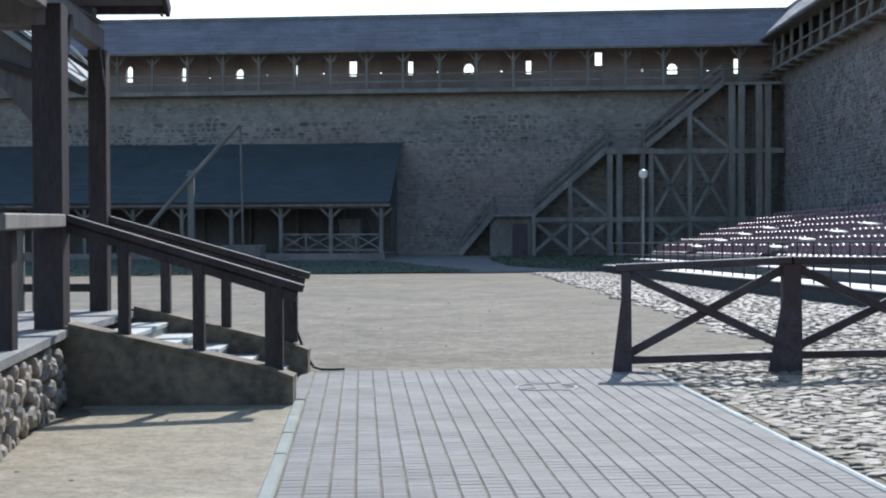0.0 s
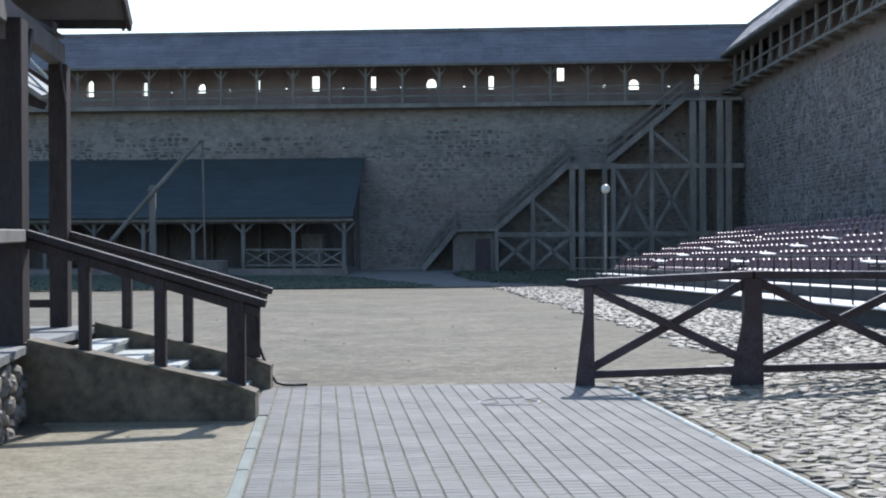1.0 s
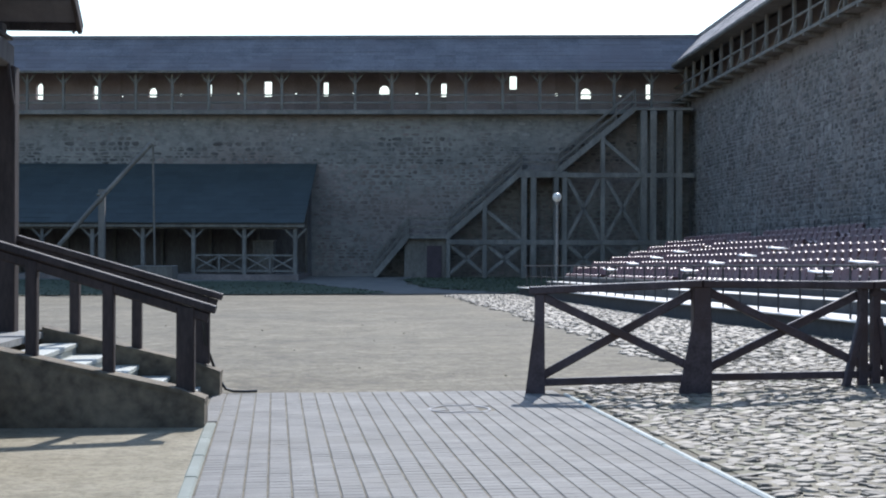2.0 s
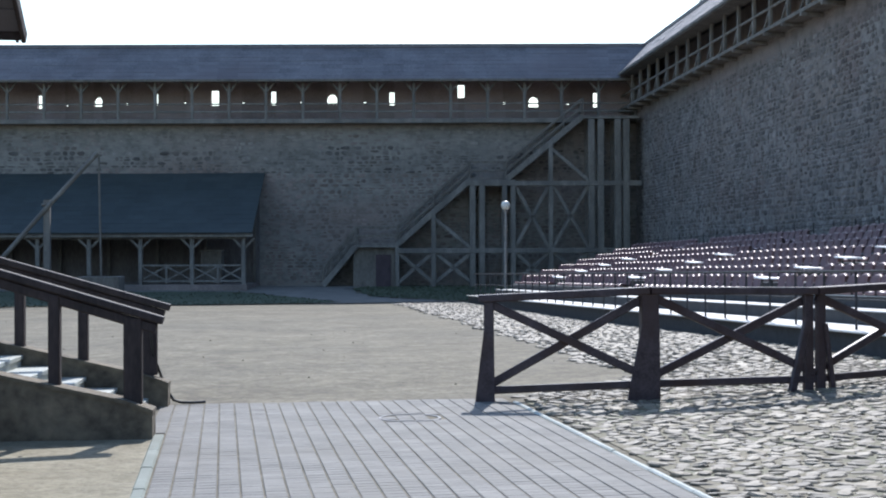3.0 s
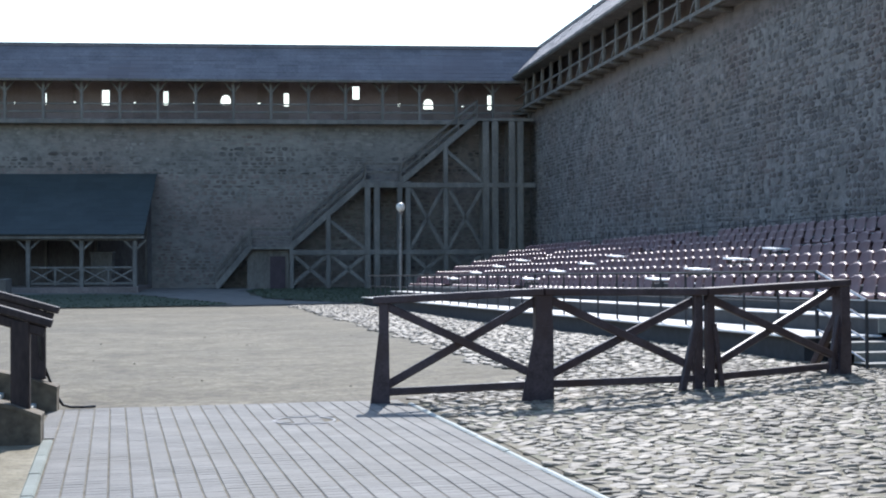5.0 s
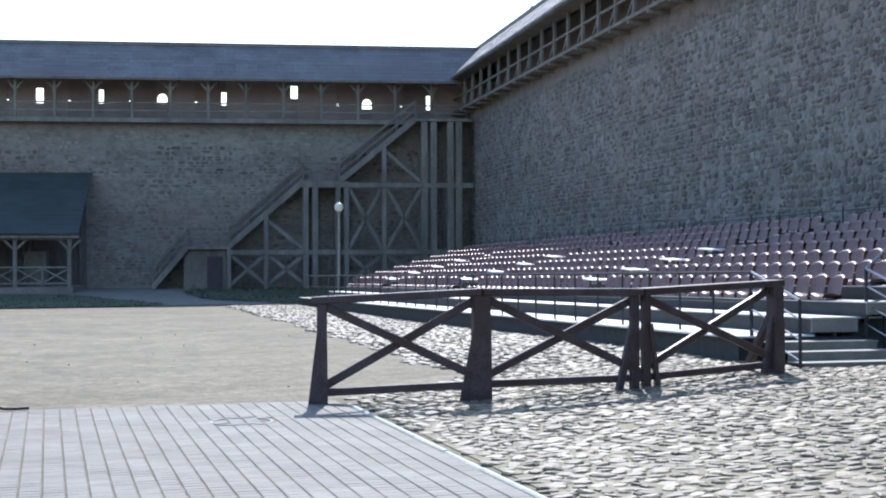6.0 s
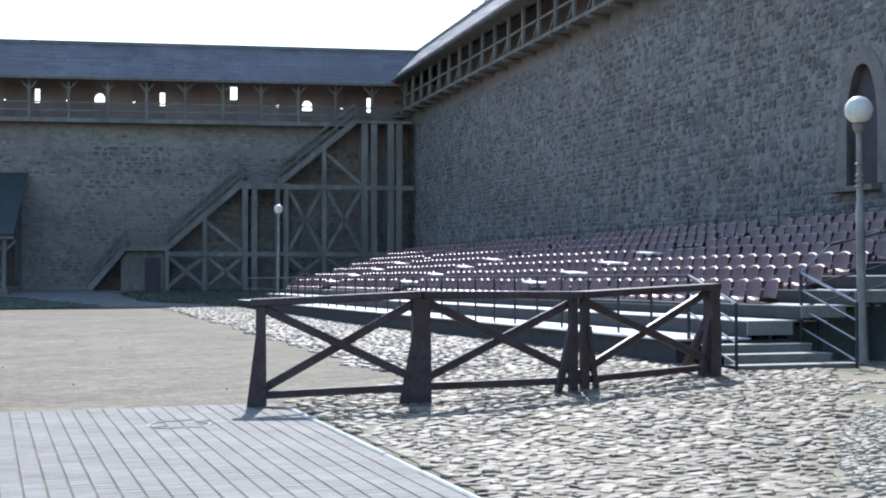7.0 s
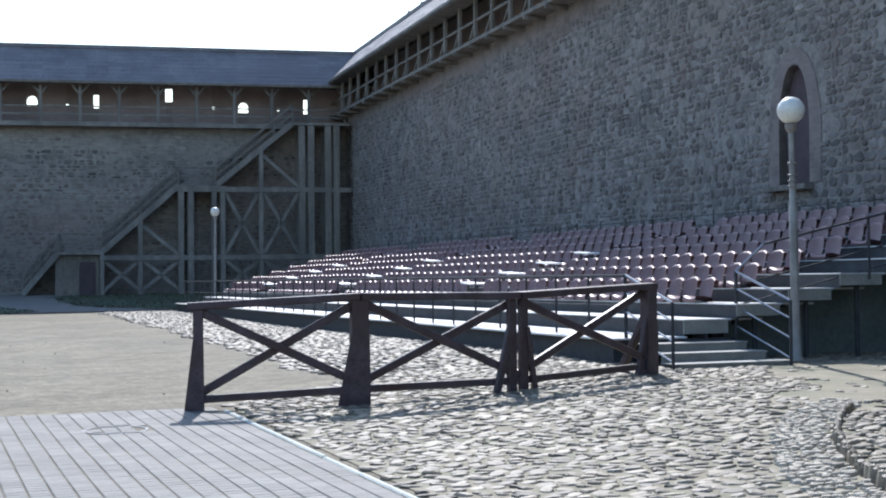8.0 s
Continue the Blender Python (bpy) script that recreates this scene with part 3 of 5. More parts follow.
slab(bm, right_p, -2.4, 104, 0.5, 2.0, -1.2, 9.72)
# the haunches over the pointed head of the niche
arch = pointed(N_W, N_SILL, N_SPRING, N_TOP)[2:]
for (xa, za), (xb, zb) in zip(arch, arch[1:]):
    if abs(xa - xb) > 0.001:
        q = [bm.verts.new(right_p(NICHE - x, d, z)) for d in (0.0, 0.499) for x, z in ((xa, za), (xb, zb), (xb, N_TOP), (xa, N_TOP))]
        for k in ((0, 1, 2, 3), (7, 6, 5, 4), (0, 4, 5, 1)):
            if len({tuple(q[i].co) for i in k}) == 4:
                bm.faces.new([q[i] for i in k])
wall_e = part("wall_east", bm, M_MORTAR)
tagged(wall_e, "tall shaded castle wall of rough field stone", "wall", kind="structure")
wall_walk("east", right_p, -1.8, 104, [(6 + 3.2 * i, 0.3, 10.0, 10.7, 0) for i in range(30)], 1.3, rng, True, 9.78, 11.45, 13.38)
# unseen walls added to close the court and bounce sunlight back into it
for nm, a in (("wall_south", (-46, 20, -31, -29, -1, 9)), ("wall_west", (-47.9, -46.001, -31, 82, -1, 9))):
    tagged(part(nm, one_block(*a), M_MORTAR), "plain field-stone wall added out of view to close the court and bounce light", "wall", kind="structure")

# brick band below the walk of the east wall
tagged(part("trim_east", slab(bmesh.new(), right_p, 0.0, 104, -0.008, -0.001, 8.72, 9.55), M_BAND), "smooth reddish brick band at the top of the castle wall", "wall", kind="structure")

# pointed niche in the east wall, at the end of the seats
niche = thing("niche", "tall pointed niche with a worn brick surround and dark recess", "niche")
rg = random.Random(19)
outer, inner = pointed(2.1, N_SILL - 0.02, N_SPRING + 0.1, 6.2), pointed(N_W, N_SILL, N_SPRING, N_TOP)
outer = [(x * (0.97 + 0.06 * rg.random()), z + 0.05 * (rg.random() - 0.5)) for x, z in outer]
bm = bmesh.new()
fo = [bm.verts.new(right_p(NICHE - x, -0.02, z)) for x, z in outer]
fi = [bm.verts.new(right_p(NICHE - x, -0.028, z)) for x, z in inner]
bo = [bm.verts.new(right_p(NICHE - x, 0.02, z)) for x, z in outer]
bi = [bm.verts.new(right_p(NICHE - x, 0.18, z)) for x, z in inner]
for i in range(len(outer)):
    j = (i + 1) % len(outer)
    bm.faces.new((fo[i], fo[j], fi[j], fi[i]))
    bm.faces.new((fo[i], bo[i], bo[j], fo[j]))
    bm.faces.new((fi[i], fi[j], bi[j], bi[i]))
part("surround", bm, M_BAND, niche, "pinkish brick surround")
# back face coloured dark to stand in for shade inside the niche
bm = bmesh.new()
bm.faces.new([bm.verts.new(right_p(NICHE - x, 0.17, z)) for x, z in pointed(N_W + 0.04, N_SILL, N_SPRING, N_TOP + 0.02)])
part("recess", bm, M_DARK, niche, "recess back, coloured dark for the shade inside")
part("sill", beam(bmesh.new(), right_p(NICHE - 1.0, -0.1, 3.19), right_p(NICHE + 0.74, -0.1, 3.19), 0.26, 0.12), M_OLDWOOD, niche)

# ---- timber staircase against the north wall ----
SY0, SY1 = 72.0, 73.7


def staircase():
    st = thing("staircase", "weathered timber staircase climbing to the wall walk", "stairs")
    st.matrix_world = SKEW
    flights = [((1.1, 0.1), (2.85, 2.2)), ((5.05, 2.27), (8.93, 5.7)), ((10.84, 5.7), (14.9, LEDGE))]
    for (xa, za), (xb, zb) in flights:
        for y in (SY0, SY1):
            stringer = part("stringer", one_beam((xa, y, za), (xb, y, zb), 0.1, 0.3), M_GREYWOOD, st)
            hr = part("handrail", one_beam((xa, y, za + 0.95), (xb, y, zb + 0.95), 0.09, 0.12), M_OLDWOOD, st)
            part("mid_rail", one_beam((xa, y, za + 0.5), (xb, y, zb + 0.5), 0.05, 0.09), M_OLDWOOD, st)
            m = 4
            for k in range(m + 1):
                x, z = xa + (xb - xa) * k / m, za + (zb - za) * k / m
                part("baluster", one_beam((x, y, z), (x, y, z + 0.98), 0.09, 0.09), M_OLDWOOD, hr)
        n = int((zb - za) / 0.19)
        for k in range(n):
            x, z = xa + (xb - xa) * (k + 0.5) / n, za + (zb - za) * (k + 0.5) / n
            part("tread", one_block(x - 0.15, x + 0.15, SY0, SY1, z - 0.02, z + 0.03), M_OLDWOOD, stringer)
    for xa, xb, z in ((2.8, 5.1, 2.25), (8.9, 10.9, 5.7), (14.8, 17.9, LEDGE)):
        part("landing", one_block(xa, xb, SY0 - 0.1, SY1 + 0.2, z - 0.12, z + 0.02), M_GREYWOOD, st)
        if z < 8:
            for zz in (0.5, 0.95):
                part("landing_rail", one_beam((xa, SY0, z + zz), (xb, SY0, z + zz), 0.06, 0.11), M_OLDWOOD, st)
    # bents below the landings
    for x, top, w in ((5.05, 2.2, 0.22), (9.05, 5.7, 0.3), (9.55, 5.7, 0.3), (10.75, 5.7, 0.26), (11.2, 5.7, 0.26), (15.35, 8.9, 0.34), (15.85, 8.9, 0.34), (16.75, 8.9, 0.34), (17.2, 8.9, 0.34)):
        for y in (SY0, SY1):
            part("post", one_beam((x, y, 0.0), (x, y, top), w, 0.26), M_GREYWOOD, st)
    for x, top in ((6.98, 4.0), (13.2, 7.6)):
        part("post", one_beam((x, SY0, 0.0), (x, SY0, top), 0.24, 0.24), M_GREYWOOD, st)
    for xa, xb, z in ((5.0, 18.0, 1.95), (8.8, 18.0, 5.5)):
        part("cross_beam", one_beam((xa, SY0 - 0.06, z), (xb, SY0 - 0.06, z), 0.16, 0.26), M_GREYWOOD, st)
    diag = [((5.1, 0.25), (6.95, 1.85)), ((6.95, 0.25), (5.1, 1.85)), ((7.05, 0.25), (9.0, 1.85)), ((9.0, 0.25), (7.05, 1.85)), ((7.1, 3.6), (9.0, 2.05)),
            ((11.3, 2.1), (13.1, 5.4)), ((13.1, 2.1), (11.3, 5.4)), ((13.3, 2.1), (15.2, 5.4)), ((15.2, 2.1), (13.3, 5.4)), ((13.3, 7.3), (15.2, 5.65)),
            ((11.3, 0.25), (13.1, 1.85)), ((13.1, 0.25), (11.3, 1.85)), ((13.3, 0.25), (15.2, 1.85)), ((15.2, 0.25), (13.3, 1.85))]
    for (xa, za), (xb, zb) in diag:
        part("brace", one_beam((xa, SY0 + 0.02, za), (xb, SY0 + 0.02, zb), 0.12, 0.2), M_GREYWOOD, st)
    part("boarding", one_block(2.7, 4.9, SY0 + 0.25, SY0 + 0.32, 0.0, 2.1), M_OLDWOOD, st, "dark boarding below the lower landing")
    door = part("door", one_block(3.9, 4.7, SY0 + 0.2, SY0 + 0.245, 0.05, 1.75), M_DARK, st, "dark low door")
    part("latch", one_block(4.55, 4.62, SY0 + 0.17, SY0 + 0.2, 0.95, 1.05), M_BLACK, door)
    return st


staircase()

# ---- open shed against the north wall ----


def shed():
    sh = thing("shed", "long open timber shed with a dark green lean-to roof", "shed")
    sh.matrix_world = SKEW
    x0, x1, zf = -26.0, -2.2, 0.25
    part("floor", one_block(x0, x1 - 0.3, 69.0, 73.98, -0.6, zf), M_REDCOURSE, sh, "raised earth and stone floor")
    part("back_boarding", one_block(x0, x1 - 0.3, 73.7, 73.95, zf, 5.8), M_SHADEBOARD, sh)
    rm = bmesh.new()
    rg = random.Random(3)
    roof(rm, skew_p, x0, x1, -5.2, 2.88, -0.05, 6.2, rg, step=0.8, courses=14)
    part("roof", rm, M_SHEDROOF, sh)["kind"] = "stuff"
    part("eave_beam", one_beam((x0, 69.0, 2.74), (x1, 69.0, 2.74), 0.14, 0.16), M_GREYWOOD, sh)
    part("plate", one_beam((x0, 69.3, 2.66), (x1 - 0.3, 69.3, 2.66), 0.16, 0.18), M_GREYWOOD, sh)
    posts = [-2.7 - 2.625 * k for k in range(10)]
    for x in posts:
        sp = part("post", one_beam((x, 69.3, zf), (x, 69.3, 2.6), 0.2, 0.2), M_GREYWOOD, sh)
        for g in (-1, 1):
            part("brace", one_beam((x, 69.3, 2.05), (x + g * 0.55, 69.3, 2.6), 0.1, 0.12), M_GREYWOOD, sp)
        part("rear_post", one_beam((x, 73.4, zf), (x, 73.4, 4.8), 0.16, 0.16), M_OLDWOOD, sh)
    for a in range(2):
        xa, xb = posts[a + 1], posts[a]
        xm = (xa + xb) / 2
        for z in (0.42, 1.22):
            part("rail", one_beam((xa, 69.3, z), (xb, 69.3, z), 0.07, 0.1), M_GREYWOOD, sh)
        part("baluster", one_beam((xm, 69.3, 0.3), (xm, 69.3, 1.2), 0.1, 0.1), M_GREYWOOD, sh)
        for l, r in ((xa, xm), (xm, xb)):
            part("cross_bar", one_beam((l, 69.3, 0.45), (r, 69.3, 1.18), 0.05, 0.08), M_GREYWOOD, sh)
            part("cross_bar", one_beam((l, 69.26, 1.18), (r, 69.26, 0.45), 0.05, 0.08), M_GREYWOOD, sh)
    cr = thing("crate", "pale wooden crate standing inside the shed", "crate")
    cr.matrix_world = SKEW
    part("body", one_block(-5.2, -4.1, 71.0, 71.8, zf, 1.95, ch=0.02), M_OLDWOOD, cr)
    part("lid", one_block(-5.25, -4.05, 70.95, 71.85, 1.95, 2.02), M_GREYWOOD, cr)
    return sh


shed()

# ---- well sweep in front of the shed ----
ws = thing("well_sweep", "tall weathered well sweep with a slanting pole", "well sweep")
gz = ground_z(-12, 65)
part("post", one_beam((-12.04, 65, gz - 0.1), (-12.04, 65, 4.35), 0.3, 0.3), M_GREYWOOD, ws)
part("pole", tube(bmesh.new(), [(-14.3, 64.9, 1.35), (-12.04, 64.8, 3.95), (-9.7, 64.9, 6.55)], 0.11), M_GREYWOOD, ws)
part("hanging_rod", tube(bmesh.new(), [(-9.65, 64.9, 6.45), (-9.55, 64.9, 0.75)], 0.05), M_OLDWOOD, ws)
part("axle", tube(bmesh.new(), [(-12.25, 64.8, 4.1), (-11.85, 64.8, 4.1)], 0.06), M_OLDWOOD, ws)
well = thing("well_curb", "low dark timber well curb on the grass", "well")
for k, (a, b, c, d) in enumerate(((-10.5, -8.6, 64.0, 64.15), (-10.5, -8.6, 65.75, 65.9), (-10.5, -10.35, 64.15, 65.75), (-8.75, -8.6, 64.15, 65.75))):
    part("board", one_block(a, b, c, d, gz - 0.1, 0.75, ch=0.015), M_OLDWOOD, well)


# ---- brown fence of crossed bars ----
FENCE = [(2.07, 15.28), (3.87, 15.05), (5.9, 15.3), (8.18, 16.35)]


def fence():
    fe = thing("fence", "dark brown timber fence with crossed braces on the cobbles", "fence")
    HI = (1.245, 1.27, 1.195, 1.24)
    LOW = (0.165, 0.18, 0.135, 0.145)
    pts = [Vector((x, y, ground_z(x, y) - 0.02 + dz)) for (x, y), dz in zip(FENCE, (-0.02, 0.03, 0.02, 0.0))]
    up = lambda p, z: p + Vector((0, 0, z))
    for i, p in enumerate(pts):
        d = ((pts[min(i + 1, 3)] - pts[max(i - 1, 0)]).normalized())
        d.z = 0
        w = (0.115, 0.2, 0.19, 0.19)[i]
        H = HI[i]
        if i == 2:
            for g in (-1, 1):
                post = part("post", one_beam(p + d * g * 0.088 - Vector((0, 0, 0.08)), up(p + d * g * 0.088, H - 0.08), 0.07, 0.125, up=(d.x, d.y, 0)), M_FENCE, fe)
        else:
            post = part("post", one_beam(p - Vector((0, 0, 0.08)), up(p, H - 0.08), 0.16, w, up=(d.x, d.y, 0)), M_FENCE, fe)
        # the flared boards that stiffen the foot
        bm = bmesh.new()
        nrm = Vector((-d.y, d.x, 0))
        lo, hi = (0.28, w / 2) if i else (0.17, w / 2)
        poly = [(-lo, -0.06), (w / 2 + 0.01, -0.06), (w / 2, 0.85), (-hi, 0.85)] if i < 2 else [(-0.14, -0.05), (w / 2, -0.05), (w / 2, 0.7), (-w / 2, 0.7)]
        f = [bm.verts.new(up(p, z) + d * u - nrm * 0.087) for u, z in poly]
        b = [bm.verts.new(up(p, z) + d * u - nrm * 0.05) for u, z in poly]
        for k in range(4):
            bm.faces.new((f[k], f[(k + 1) % 4], b[(k + 1) % 4], b[k]))
        bm.faces.new(f[::-1])
        bm.faces.new(b)
        if i != 2:
            part("foot_board", bm, M_FENCE, post)
        else:
            bm.free()
        # raking strut behind and in front
        if i >= 2:
            for e0, e1 in ((-0.33, -0.12), (0.25, 0.13)) if i == 2 else ((-0.26, -0.06),):
                part("strut", one_beam(up(p, 0.0) + d * e0 - nrm * 0.02, up(p, 0.78) + d * e1 - nrm * 0.02, 0.06, 0.1), M_FENCE, post)
        for g in (1,) if i != 2 else ():
            part("strut", one_beam(up(p, 0.0) + nrm * g * 0.5, up(p, 0.8) + nrm * g * 0.06, 0.11, 0.09), M_FENCE, post)
    for k, (a, b) in enumerate(zip(pts, pts[1:])):
        d = (b - a).normalized()
        la, lb = LOW[k], LOW[k + 1]
        ha, hb = HI[k], HI[k + 1]
        nrm = Vector((-d.y, d.x, 0))
        ea = 0.12 if a is pts[0] else 0.0
        part("top_rail", one_beam(up(a, ha - 0.035) - d * ea, up(b, hb - 0.035) + d * (0.08 if b is pts[-1] else 0), 0.2, 0.085), M_FENCE, fe)
        part("bottom_rail", one_beam(up(a, la), up(b, lb), 0.07, 0.085), M_FENCE, fe)
        part("brace", one_beam(up(a, ha - 0.1) + d * 0.02 - nrm * 0.02, up(b, lb + 0.07) - d * 0.01 - nrm * 0.02, 0.06, 0.095), M_FENCE, fe)
        part("brace", one_beam(up(a, la + 0.06) + d * 0.01 + nrm * 0.045, up(b, hb - 0.1) - d * 0.02 + nrm * 0.045, 0.06, 0.095), M_FENCE, fe)
    return fe


fence()

# ---- grandstand along the east wall ----
# It is built level in its own frame (rows along +y, rising towards +x) and set on the falling ground.
STAND = Matrix.Translation((8.75, 18.2, 0.5)) @ Matrix.Rotation(math.radians(2.0), 4, "Z") @ Matrix.Rotation(-0.0138, 4, "X")
ROWS_N, PITCH, RISE, ROW0, LONG = 7, 0.82, 0.224, 0.96, 41.0
AISLE = 1.22


def tread(k):
    """Height of terrace k above the walkway."""
    return 0.255 + RISE * k


def stand():
    gs = thing("grandstand", "stepped seating stand with pale deck boards and black steel frame", "grandstand")
    gs.matrix_world = STAND
    # lower walkway and terraces, one board each
    part("walkway", one_block(-0.3, ROW0 + 0.05, 0, LONG, -0.03, 0, ch=0.006), M_DECK, gs, "pale sunlit walkway boards")
    # two added black sheets stand in for the dark gap under the walkway
    part("skirt", one_block(-0.2, -0.16, 0.05, LONG, -0.75, -0.03), M_BLACK, gs)
    part("end_skirt", one_block(-0.16, 1.9, 0.06, 0.09, -0.75, -0.03), M_BLACK, gs)
    for k in range(ROWS_N + 1):
        v = ROW0 + PITCH * k
        z = tread(k)
        low = tread(k - 1) if k else 0.0
        end = -0.16 * k
        wide = PITCH + 0.6 if k < ROWS_N - 1 else PITCH if k < ROWS_N else 0.5
        terrace = part("terrace", one_block(v, v + PITCH if k < ROWS_N else v + wide, end, LONG, z - 0.02, z, ch=0.004), M_DECK, gs)
        # riser colour is near black to carry the shade below the seats
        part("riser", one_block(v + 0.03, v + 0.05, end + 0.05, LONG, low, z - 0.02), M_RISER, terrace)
        part("fascia", one_block(v + 0.008, v + min(PITCH, wide) - 0.05, end + 0.012, end + 0.04, low + 0.035, z - 0.021), M_FASCIA, terrace, "grey end board of the terrace")
        if k < ROWS_N:
            part("ledge", one_block(v + PITCH + 0.06, v + PITCH + 0.62, end + 0.1, end + 0.3, z - 0.03, z - 0.004), M_DECK, terrace, "pale edge of the deck below")
        # support frame below the near end
        for y in (end + 0.15, 1.9, 4.0, 8.0) if k else (0.06, 4.0):
            part("leg", one_beam((v + 0.4, y, -0.55), (v + 0.4, y, z - 0.05), 0.06, 0.06, 0.004), M_BLACK, gs)
    part("end_beam", one_beam((0.0, 0.02, -0.1), (ROW0 + PITCH, 0.02, -0.1), 0.06, 0.1), M_BLACK, gs)
    # added panel whose dark green colour stands in for shade under the seats
    part("end_panel", prism(bmesh.new(), [(1.9, -0.6), (7.1, -0.6), (7.1, 1.5), (ROW0 + 1.0, 0.1)], 0.5, 0.56), M_SHADE, gs, "added panel in the dark green tone of the shade below the seats")
    # steps up to the walkway at the near end
    for k, (z, x1) in enumerate(((-0.32, 2.04), (-0.195, 1.86), (-0.075, 1.80))):
        y0 = -0.42 * (3 - k)
        part("step", one_block(0.1, x1, y0, y0 + 0.44, z - 0.022, z, ch=0.004), M_FLOOR, gs, "worn grey step board")
        # the riser's grey includes the shade on its face away from the sun
        part("step_riser", one_block(0.12, x1 - 0.02, y0 + 0.015, y0 + 0.035, z - 0.13, z - 0.022), M_FASCIA, gs, "riser board, greyed for the shade on its face")
    # front railing
    rl = lambda pts, r, nm, mt=M_BLACK, lb="": part(nm, tube(bmesh.new(), pts, r, 6), mt, gs, lb)
    y = 0.12
    while y < LONG:
        rl([(0.04, y, 0.0), (0.04, y, 0.93)], 0.022, "rail_post")
        y += 1.22
    rl([(0.04, 0.1, 0.93), (0.04, LONG, 0.93)], 0.024, "top_rail")
    rl([(0.04, 0.1, 0.48), (0.04, LONG, 0.48)], 0.014, "mid_rail")
    # railings beside the steps
    for x, xt, yt, zt in ((0.03, 0.04, 0.1, 0.93), (1.95, 1.87, 0.0, 0.97)):
        yb, zb = -1.3, -0.43
        rl([(x, yb, zb - 0.05), (x, yb, zb + 0.97)], 0.026, "step_post")
        rl([(xt, yt, -0.3), (xt, yt, zt)], 0.03, "step_post")
        for h in (0.97, 0.71, 0.43, 0.14):
            rl([(x, yb, zb + h), (xt, yt, zt - 0.97 + h)], 0.014 if h < 0.9 else 0.02, "step_bar", M_STEEL, "pale steel bar")
    # side railing that climbs with the rows along the aisle
    a, b = Vector((2.24, -0.2, 1.38)), Vector((ROW0 + PITCH * ROWS_N, -0.16 * ROWS_N + 0.04, tread(ROWS_N) + 0.62))
    rl([(1.87, 0.0, 0.97), a], 0.02, "side_rail", M_STEEL, "pale steel bar")
    rl([a, b], 0.02, "side_rail")
    for dz, r in ((0.45, 0.014), (0.75, 0.014)):
        rl([(1.87, 0.0, 1.2 - dz), b - Vector((0, 0, dz))], r, "side_bar")
    for k in range(3, ROWS_N, 2):
        v = ROW0 + PITCH * (k + 0.6)
        f = (v - a.x) / (b.x - a.x)
        rl([(v, a.y + (b.y - a.y) * f, tread(k) - 0.1), (v, a.y + (b.y - a.y) * f, a.z + (b.z - a.z) * f)], 0.022, "side_post")
    # back railing
    xb, zt = ROW0 + PITCH * ROWS_N + 0.48, tread(ROWS_N)
    y = 0.3 - 1.1
    while y < LONG:
        rl([(xb, y, zt - 0.1), (xb, y, zt + 0.6)], 0.018, "back_post")
        y += 1.45
    rl([(xb, -1.0, zt + 0.5), (xb, LONG, zt + 0.5)], 0.012, "back_rail")
    return gs


stand()


def seat_form():
    """Verts and faces of the pan and the back of one moulded shell seat that faces -x."""
    def shell(rows):
        v, f = [], []
        n = len(rows[0])
        for r in rows:
            v += r
        for j in range(len(rows) - 1):
            for i in range(n - 1):
                a = j * n + i
                f.append((a, a + 1, a + n + 1, a + n))
        return v, f
    W = 0.43
    t = [-1, -0.86, -0.45, 0, 0.45, 0.86, 1]
    back = []
    for x, z, w, c in ((0.30, 0.36, 0.86, 0.02), (0.345, 0.50, 0.97, 0.03), (0.37, 0.66, 1.0, 0.03), (0.38, 0.74, 0.96, 0.03), (0.385, 0.772, 0.9, 0.03), (0.405, 0.787, 0.85, 0.025), (0.445, 0.785, 0.84, 0.02), (0.462, 0.755, 0.9, 0.02), (0.44, 0.6, 0.95, 0.02)):
        back.append([(x - c * abs(s) ** 2 * 1.6, s * W / 2 * w, 0.03 + (z - 0.36) * 0.87 - (0.05 * abs(s) ** 2.4 if z > 0.7 else 0)) for s in t])
    pan = []
    for x, z, w, c in ((0.0, 0.33, 0.9, 0.0), (-0.02, 0.36, 0.95, 0.0), (0.0, 0.39, 0.97, 0.04), (0.12, 0.378, 1.0, 0.055), (0.26, 0.355, 0.96, 0.055), (0.33, 0.37, 0.86, 0.02), (0.33, 0.33, 0.84, 0.0), (0.0, 0.33, 0.9, 0.0)):
        pan.append([(x, s * W / 2 * w, z - 0.325 + c * abs(s) ** 2) for s in t])
    leg = ([(x, y, z) for z in (-0.006, 0.012) for x, y in ((0.06, -0.12), (0.26, -0.12), (0.26, 0.12), (0.06, 0.12))],
           [(0, 1, 5, 4), (1, 2, 6, 5), (2, 3, 7, 6), (3, 0, 4, 7)])
    return shell(back), shell(pan), leg


